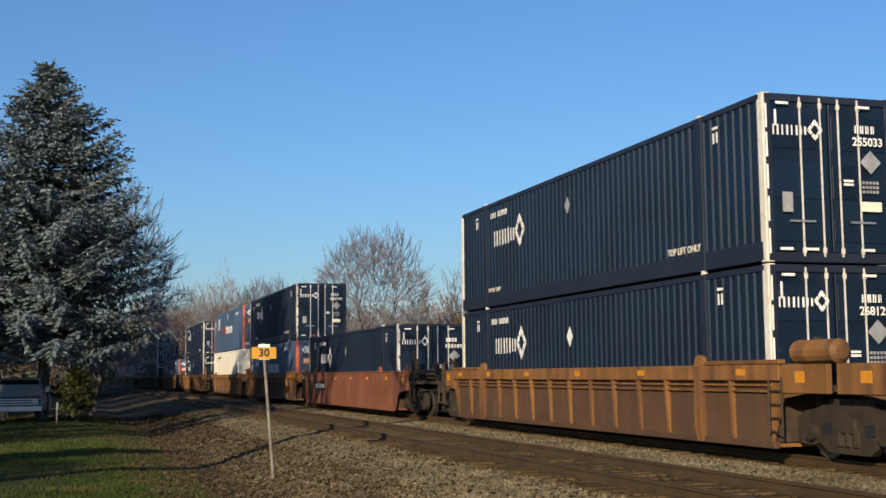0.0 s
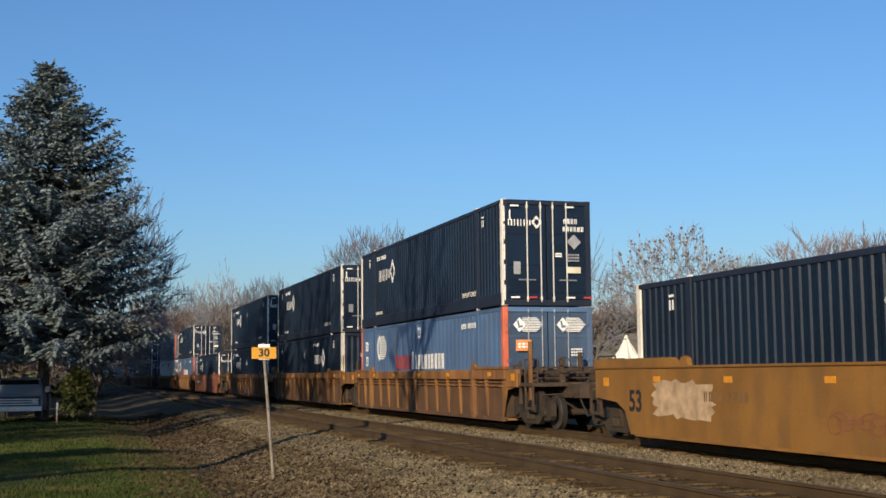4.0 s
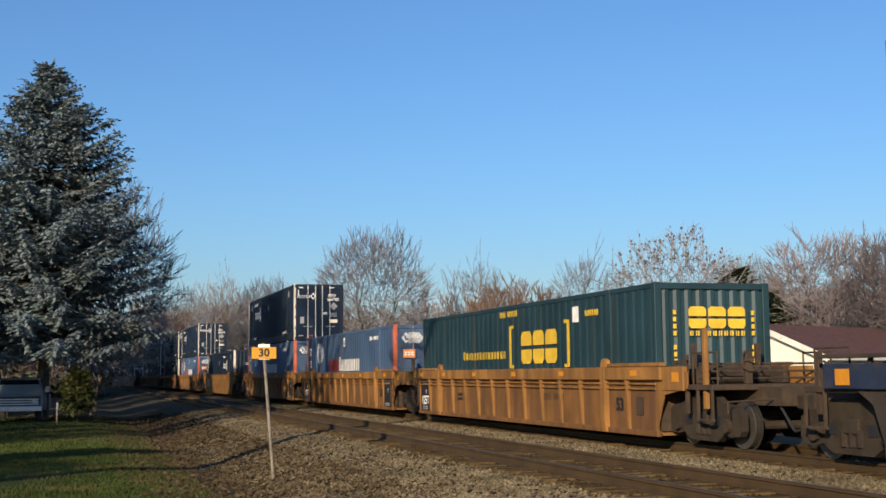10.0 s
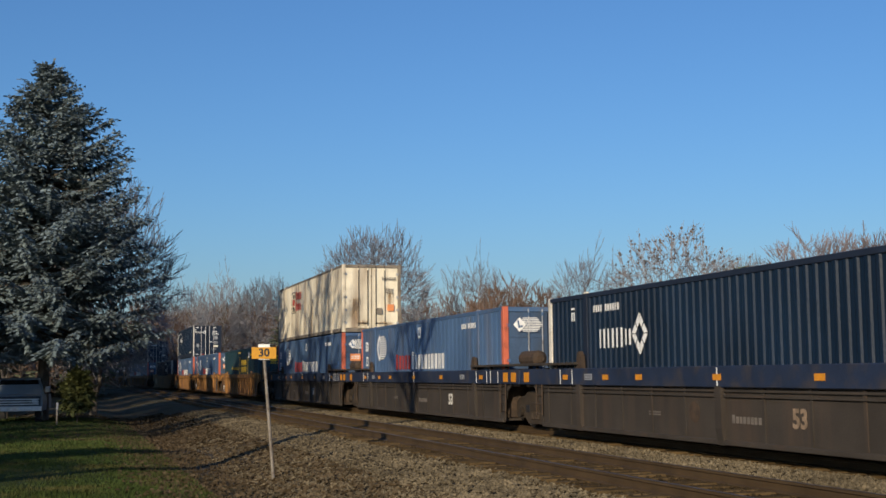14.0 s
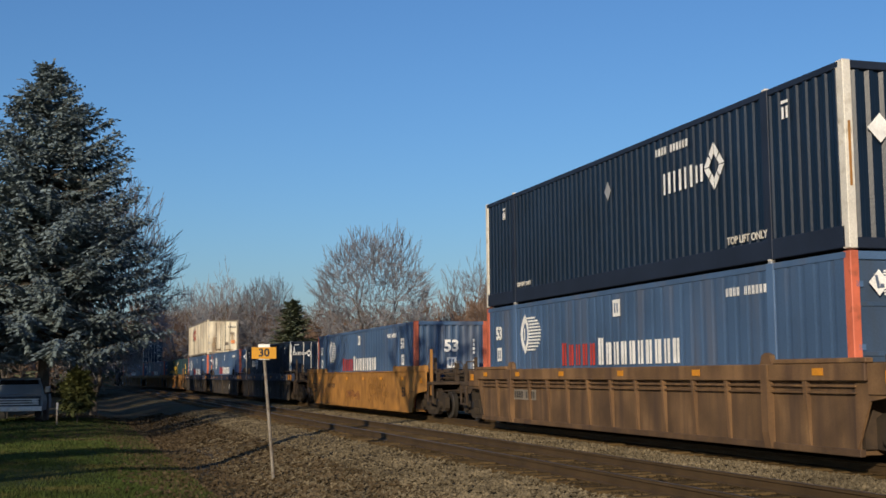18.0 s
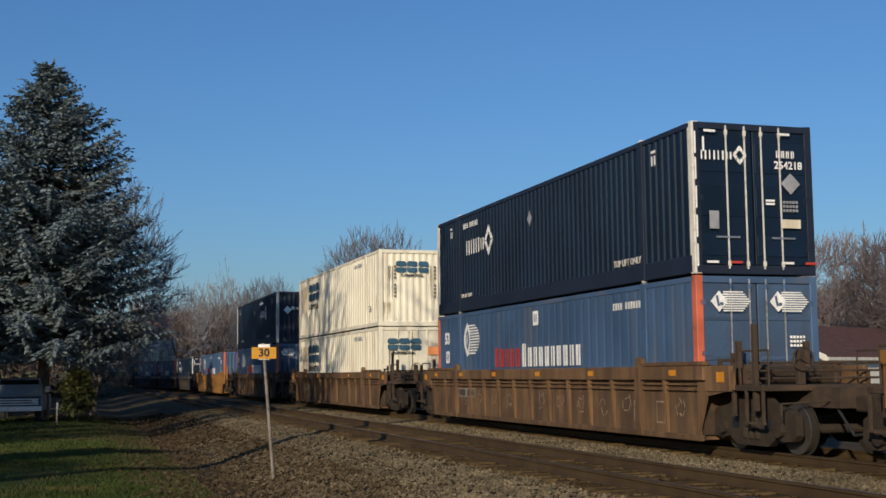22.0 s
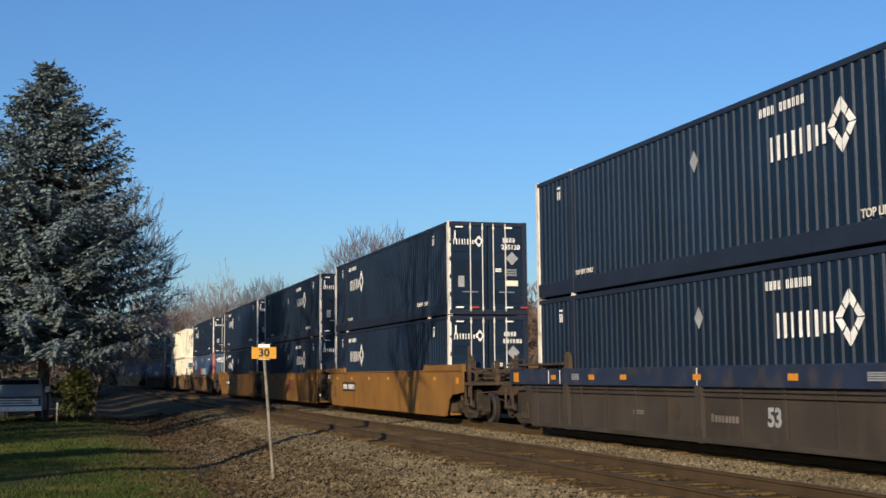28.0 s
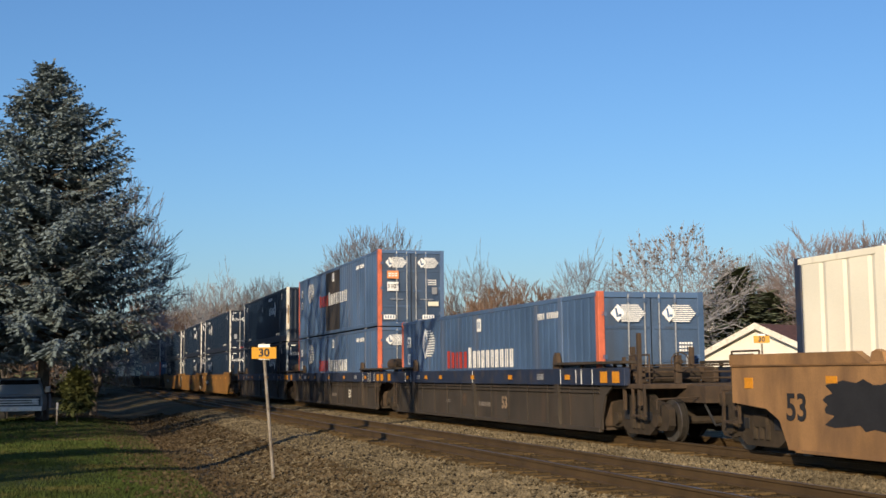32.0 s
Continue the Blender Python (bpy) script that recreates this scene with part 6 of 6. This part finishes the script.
def dark_well(front, rear, label):
    car = tagged(new("well_car"), label, "railway car", "well cars of the train")
    floor_and_bulkheads(car, M_WELL_D)
    for sg in (-1, 1):
        part("side_panel", box_mesh("side_panel", M_WELL_D, -0.012, 0.012, -8.6, 8.6, 0.16, 1.12), car, "grimy side panel", pose(sg * 1.38, 0, 0))
        part("top_sill", box_mesh("blue_sill", M_SILL, -0.07, 0.07, -9.9, 9.9, 1.12, 1.5, c=0.012), car, "dark blue top sill", pose(sg * 1.41, 0, 0))
        part("flange", box_mesh("flange_d", M_WELL_D, -0.04, 0.04, -8.5, 8.5, 0.95, 0.99), car, "", pose(sg * 1.40, 0, 0))
        part("flange", box_mesh("flange_d", M_WELL_D, -0.04, 0.04, -8.5, 8.5, 0.95, 0.99), car, "", pose(sg * 1.40, 0, 0.09))
        part("bottom_sill", box_mesh("bottom_sill_d", M_WELL_D, -0.05, 0.05, -8.5, 8.5, 0.11, 0.2, c=0.01), car, "", pose(sg * 1.39, 0, 0))
        rib = once("dark_rib", lambda: Mesh().prism([(0.0, 1.12), (-0.03, 1.12), (-0.024, 0.25), (-0.01, 0.16), (0.0, 0.16)], "y", -0.035, 0.035).data("rib", M_WELL_D))
        for k in range(13):
            part("rib", rib, car, "", pose(sg * 1.385, (k - 6) * 1.36, 0, 0, 0, 0 if sg < 0 else 180))
        for yy in (-6.2, 0.0, 6.2):
            part("lift_bracket", once("dark_lbr", lambda: Mesh().prism([(0.0, 1.14), (-0.1, 1.14), (-0.1, 0.4), (-0.05, 0.1), (0.0, 0.1)], "y", -0.11, 0.11).data("lift_bracket", M_WELL_D)), car, "wide pressed post", pose(sg * 1.385, yy, 0, 0, 0, 0 if sg < 0 else 180))
        for e in (-1, 1):
            a, b = sorted((6.2 * e, 9.9 * e))
            w = part("walkway", box_mesh("walkway", M_WELL_D, -0.2, 0.2, round(a, 2), round(b, 2), 1.58, 1.64, c=0.008), car, "dark grated walkway", pose(sg * 1.36, 0, 0))
            for q in (6.4, 7.6, 8.8):
                part("walkway_leg", box_mesh("walkway_leg", M_WELL_D, -0.03, 0.03, -0.03, 0.03, 1.45, 1.6), car, "", pose(sg * 1.42, q * e, 0))
            part("end_gusset", once(("gusd", e), lambda: Mesh().prism([(8.5 * e, 0.16), (8.8 * e, 0.9), (9.2 * e, 1.12), (8.5 * e, 1.12)], "x", -0.02, 0.02).data("end_gusset", M_WELL_D)), car, "", pose(sg * 1.39, 0, 0))
    for sg in (-1, 1):
        for yy in (-6.15, 6.15):
            part("locating_lug", once("dark_lug", lambda: Mesh().prism([(-0.16, 1.5), (0.16, 1.5), (0.13, 1.76), (0.02, 1.88), (-0.08, 1.86), (-0.12, 1.7)], "x", -0.05, 0.05).data("locating_lug", M_GEAR)), car, "", pose(sg * 1.42, yy, 0, 0, 0, 0 if yy < 0 else 180))
    if rear == "artic":
        part("air_drum", once("dark_drum", lambda: Mesh().tube((0, -0.5, 0), (0, 0.5, 0), 0.2, sides=14).tube((0, -0.58, 0), (0, -0.5, 0), 0.1, 0.2, 14).tube((0, 0.5, 0), (0, 0.58, 0), 0.2, 0.1, 14).data("air_drum", M_GEAR)), car, "grimy air reservoir drum", pose(-0.95, -9.5, 1.78))
    if front == "artic" and rear == "artic":
        car_words(car, "C", 0.26, M_PALE, 6.3, 0.86, -1.40)
    reflectors(car, (-6.9, -3.1, 0.0, 3.1, 4.7, 6.9), 1.30, x=-1.488)
    for y in (-9.5, -8.9, 9.4):
        part("reflector", box_mesh("reflector_square", M_REFLECT, -0.004, 0.004, -0.17, 0.17, -0.12, 0.12), car, "orange reflector", pose(-1.488, y, 1.3))
    for y in (-8.3, -7.7, -7.4, -6.5, 0.0, 6.5, 7.2):
        mark(car, "white_dash", "dash", lambda: flat_shape(rect(0, 0, 0.035, 0.32)), M_PALE, y, 1.31, -1.484)
    for y in (-5.2, 5.6):
        mark(car, "data_print", "sillprint", lambda: small_bars(1, 4, 0.022, 0.42), M_GREYMARK, y, 1.36, -1.484)
    car_words(car, "53", 0.3, M_WHITE if front == rear else M_GREYMARK if rear == "artic" else M_CHALK, -3.8 if front == rear else -2.4, 0.62, -1.40, 0.014)
    mark(car, "data_print", "loprint", lambda: bars(8, 0.12, 0.12, 1.2, 0.04), M_FADED, -0.8, 0.56, -1.397)
    mark(car, "data_print", "loprint2", lambda: small_bars(1, 2, 0.03, 0.5), M_FADED, 2.6, 0.62, -1.397)
    mark(car, "faded_roundel", "faded", lambda: flat_shape([(0.2 * math.cos(q), 0.2 * math.sin(q)) for q in [math.pi * k / 8 for k in range(16)]]), M_GEAR, 1.0, 0.66, -1.396)
    end_gear(car, 1, M_WELL_D, front == "coupler", "dark")
    end_gear(car, -1, M_WELL_D, rear == "coupler", "dark")
    if front == "coupler":
        truck(car, 9.75)
    truck(car, -9.75 if rear == "coupler" else -10.05)
    return car


def scrawl(car):
    """Faint loops and boxes of old chalk on the panels between the ribs."""
    r = random.Random(9)
    for k, y in enumerate((5.3, 4.1, 2.9, 1.7, -0.6, -1.8, -3.0, -4.2, -5.4, -7.7)):
        o = []
        n = r.randint(4, 6)
        for j in range(n):
            a, b = 6.283 * j / n + r.uniform(-0.3, 0.3), r.uniform(0.1, 0.27)
            c, d = a + r.uniform(0.7, 1.5), r.uniform(0.1, 0.27)
            p, q = (b * math.cos(a), b * math.sin(a)), (d * math.cos(c), d * math.sin(c))
            ln = math.hypot(q[0] - p[0], q[1] - p[1]) or 1
            nx, nz = -(q[1] - p[1]) / ln * 0.013, (q[0] - p[0]) / ln * 0.013
            o.append([(p[0] - nx, p[1] - nz), (q[0] - nx, q[1] - nz), (q[0] + nx, q[1] + nz), (p[0] + nx, p[1] + nz)])
        mark(car, "chalk_mark", ("scrawl", k), lambda: flat_shape(*o), M_CHALK, y, 0.72, -1.378)
    for y in (-5.9, -6.9):
        mark(car, "data_box", "databox", lambda: flat_shape(rect(0, 0.2, 0.34, 0.03), rect(0, -0.2, 0.34, 0.03), rect(-0.17, 0, 0.03, 0.4), rect(0.17, 0, 0.03, 0.4)), M_CHALK, y, 0.62, -1.378)


# ---- the train, front to rear: place of each unit's middle on the line at the start, its well, its load ----
TRAIN = []


def unit(u, well, *load):
    """One well with its containers, lowest first."""
    TRAIN.append((u, well, 0.0))
    for k, c in enumerate(load):
        TRAIN.append((u, c, 0.29 + k * (CH + 0.03)))


RIB_O = "orange ribbed well car with grimy side panels"
RIB_R = "rusty orange-brown ribbed well car"
RIB_B = "brown rusty ribbed well car"
SMO = "tan-orange smooth-sided well car"
DRK = "dark grimy well car with a blue top sill"
A, K = "artic", "coupler"
nav, pac = navy_container, blue_container
unit(227.55, ribbed_well(M_WELL_B, A, K, RIB_B), pac(), nav())
unit(203.45, ribbed_well(M_WELL_B, K, A, RIB_B), nav(), nav())
unit(183.35, ribbed_well(M_WELL_B, A, A, RIB_B), pac())
unit(163.25, ribbed_well(M_WELL_B, A, K, RIB_B), nav(), nav())
unit(139.15, ribbed_well(M_WELL_R, K, K, RIB_R), pac())
unit(115.05, ribbed_well(M_WELL_R, K, K, RIB_R), nav(), nav())
unit(90.25, ribbed_well(M_WELL_R, K, A, RIB_R), white_container("white container with dirty streaks", False), pac())
unit(70.15, ribbed_well(M_WELL_R, A, A, RIB_R), pac(), nav())
unit(50.1, smooth_well(M_WELL_RED, A, K, "red-brown smooth-sided well car", False, "bars"), nav(label="single navy blue corrugated container with white markings"))
unit(26.09, ribbed_well(M_WELL_R, K, A, RIB_R), nav(number="268129", white_diamond=True, grey=False), nav(number="255033"))
unit(5.8, ribbed_well(M_WELL_R, A, A, RIB_R), nav("nose", "rear", False, nose_tag="none"), nav(grey=False))
unit(-14.49, ribbed_well(M_WELL_R, A, K, RIB_R), pac(), nav(grey=False))
unit(-39.15, smooth_well(M_WELL_T, K, K, SMO, True, "", 1), nav("nose", "rear", False, nose_tag="none", label="single navy blue container with white corner posts"))
unit(-63.07, ribbed_well(M_WELL_A, K, A, RIB_O, True), pac(sticker=False), nav(number="266702"))
unit(-83.27, ribbed_well(M_WELL_A, A, A, RIB_O, True), pac(label="single blue container with red and white markings"))
unit(-103.69, ribbed_well(M_WELL_A, A, K, RIB_O, True), green_container("dark teal-green container with large yellow markings"))
unit(-127.72, dark_well(K, A, DRK), pac(), stained_container("stained cream container with a red plate mark"))
unit(-147.87, dark_well(A, A, DRK), pac(sticker=False, label="single blue container with red and white markings"))
unit(-167.7, dark_well(A, K, DRK), nav(grey=False, label="single navy blue corrugated container with white markings"))
unit(-191.84, smooth_well(M_WELL_O, K, K, "bright orange smooth-sided well car", True, "", 0), pac("nose", label="single blue container with orange posts on its ribbed end"))
unit(-215.91, ribbed_well(M_WELL_B, K, K, RIB_B), pac(sticker=False), nav("nose", "rear", False, True))
unit(-239.6, ribbed_well(M_WELL_B, K, K, RIB_B), cream_container("doors", "cream white corrugated container with teal block mark"), cream_container("nose", "rust-streaked cream white corrugated container with teal block mark"))
scrawled = ribbed_well(M_WELL_B, K, K, "brown rusty ribbed well car with faint chalk scrawls")
scrawl(scrawled)
unit(-263.84, scrawled, pac(sticker=False), nav(number="254218"))
unit(-287.8, smooth_well(M_WELL_T, K, A, SMO, True, "DTTX 765532"), nav(), nav())
unit(-307.53, smooth_well(M_WELL_T, A, A, SMO, True), nav(logo="rear"), nav(logo="rear"))
unit(-327.6, smooth_well(M_WELL_T, A, K, SMO, True, "bars"), nav(grey=False), nav(grey=False, number="235120"))
unit(-351.62, dark_well(K, A, DRK), nav(logo="rear"), nav("nose", "rear", nose_tag="none"))
unit(-371.79, dark_well(A, A, DRK), pac(sticker=False), pac(patch=True, temp=True, label="blue container with a dark replacement panel"))
unit(-391.75, dark_well(A, K, DRK), pac(sticker=False, label="single blue container with red and white markings"))
unit(-415.98, smooth_well(M_WELL_U, K, K, "dusty tan-orange smooth-sided well car", True, "", 2), white_container("plain white panelled container with a blue front edge"))


# ---- ties, laid last ----
def lay_ties(track, centre, s0, count, seed):
    r = random.Random(seed)
    me = Mesh().box(-1.3, 1.3, -0.115, 0.115, -0.16, 0.0, c=0.012).data("tie", M_TIE)
    for k in range(count):
        x, y, a = along(s0 + k * 0.5, centre)
        part("tie", me, track, "", pose(x + r.uniform(-0.05, 0.05), y + r.uniform(-0.04, 0.04), -0.152 + r.uniform(-0.012, 0.006), 0, r.uniform(-0.4, 0.4), math.degrees(a) + r.uniform(-1.2, 1.2)))


lay_ties(near_track, C_NEAR, 9.0, 170, 1)
lay_ties(train_track, C_TRAIN, 9.0, 120, 2)


# ---- movement ----
SPEED = [(0, 13.40), (8, 13.40), (12, 13.25), (19, 13.15), (25, 13.2), (32, 13.3)]


def run(t):
    """How far the train has gone after t seconds."""
    d = 0.0
    for (a, va), (b, vb) in zip(SPEED, SPEED[1:]):
        e = min(t, b)
        if e > a:
            ve = va + (vb - va) * (e - a) / (b - a)
            d += (va + ve) / 2 * (e - a)
    return d


def ride(u, z):
    """The pose of a unit whose middle is u metres up the line: a chord between its two trucks."""
    x0, y0, _ = along(u - 10, C_TRAIN)
    x1, y1, _ = along(u + 10, C_TRAIN)
    return pose((x0 + x1) / 2, (y0 + y1) / 2, z, 0, 0, math.degrees(math.atan2(x0 - x1, y1 - y0)))


def motions():
    times = [float(k) for k in range(33)]
    for u, thing, z in TRAIN:
        walk(thing, [(t, ride(u + run(t), z)) for t in times])


motions()
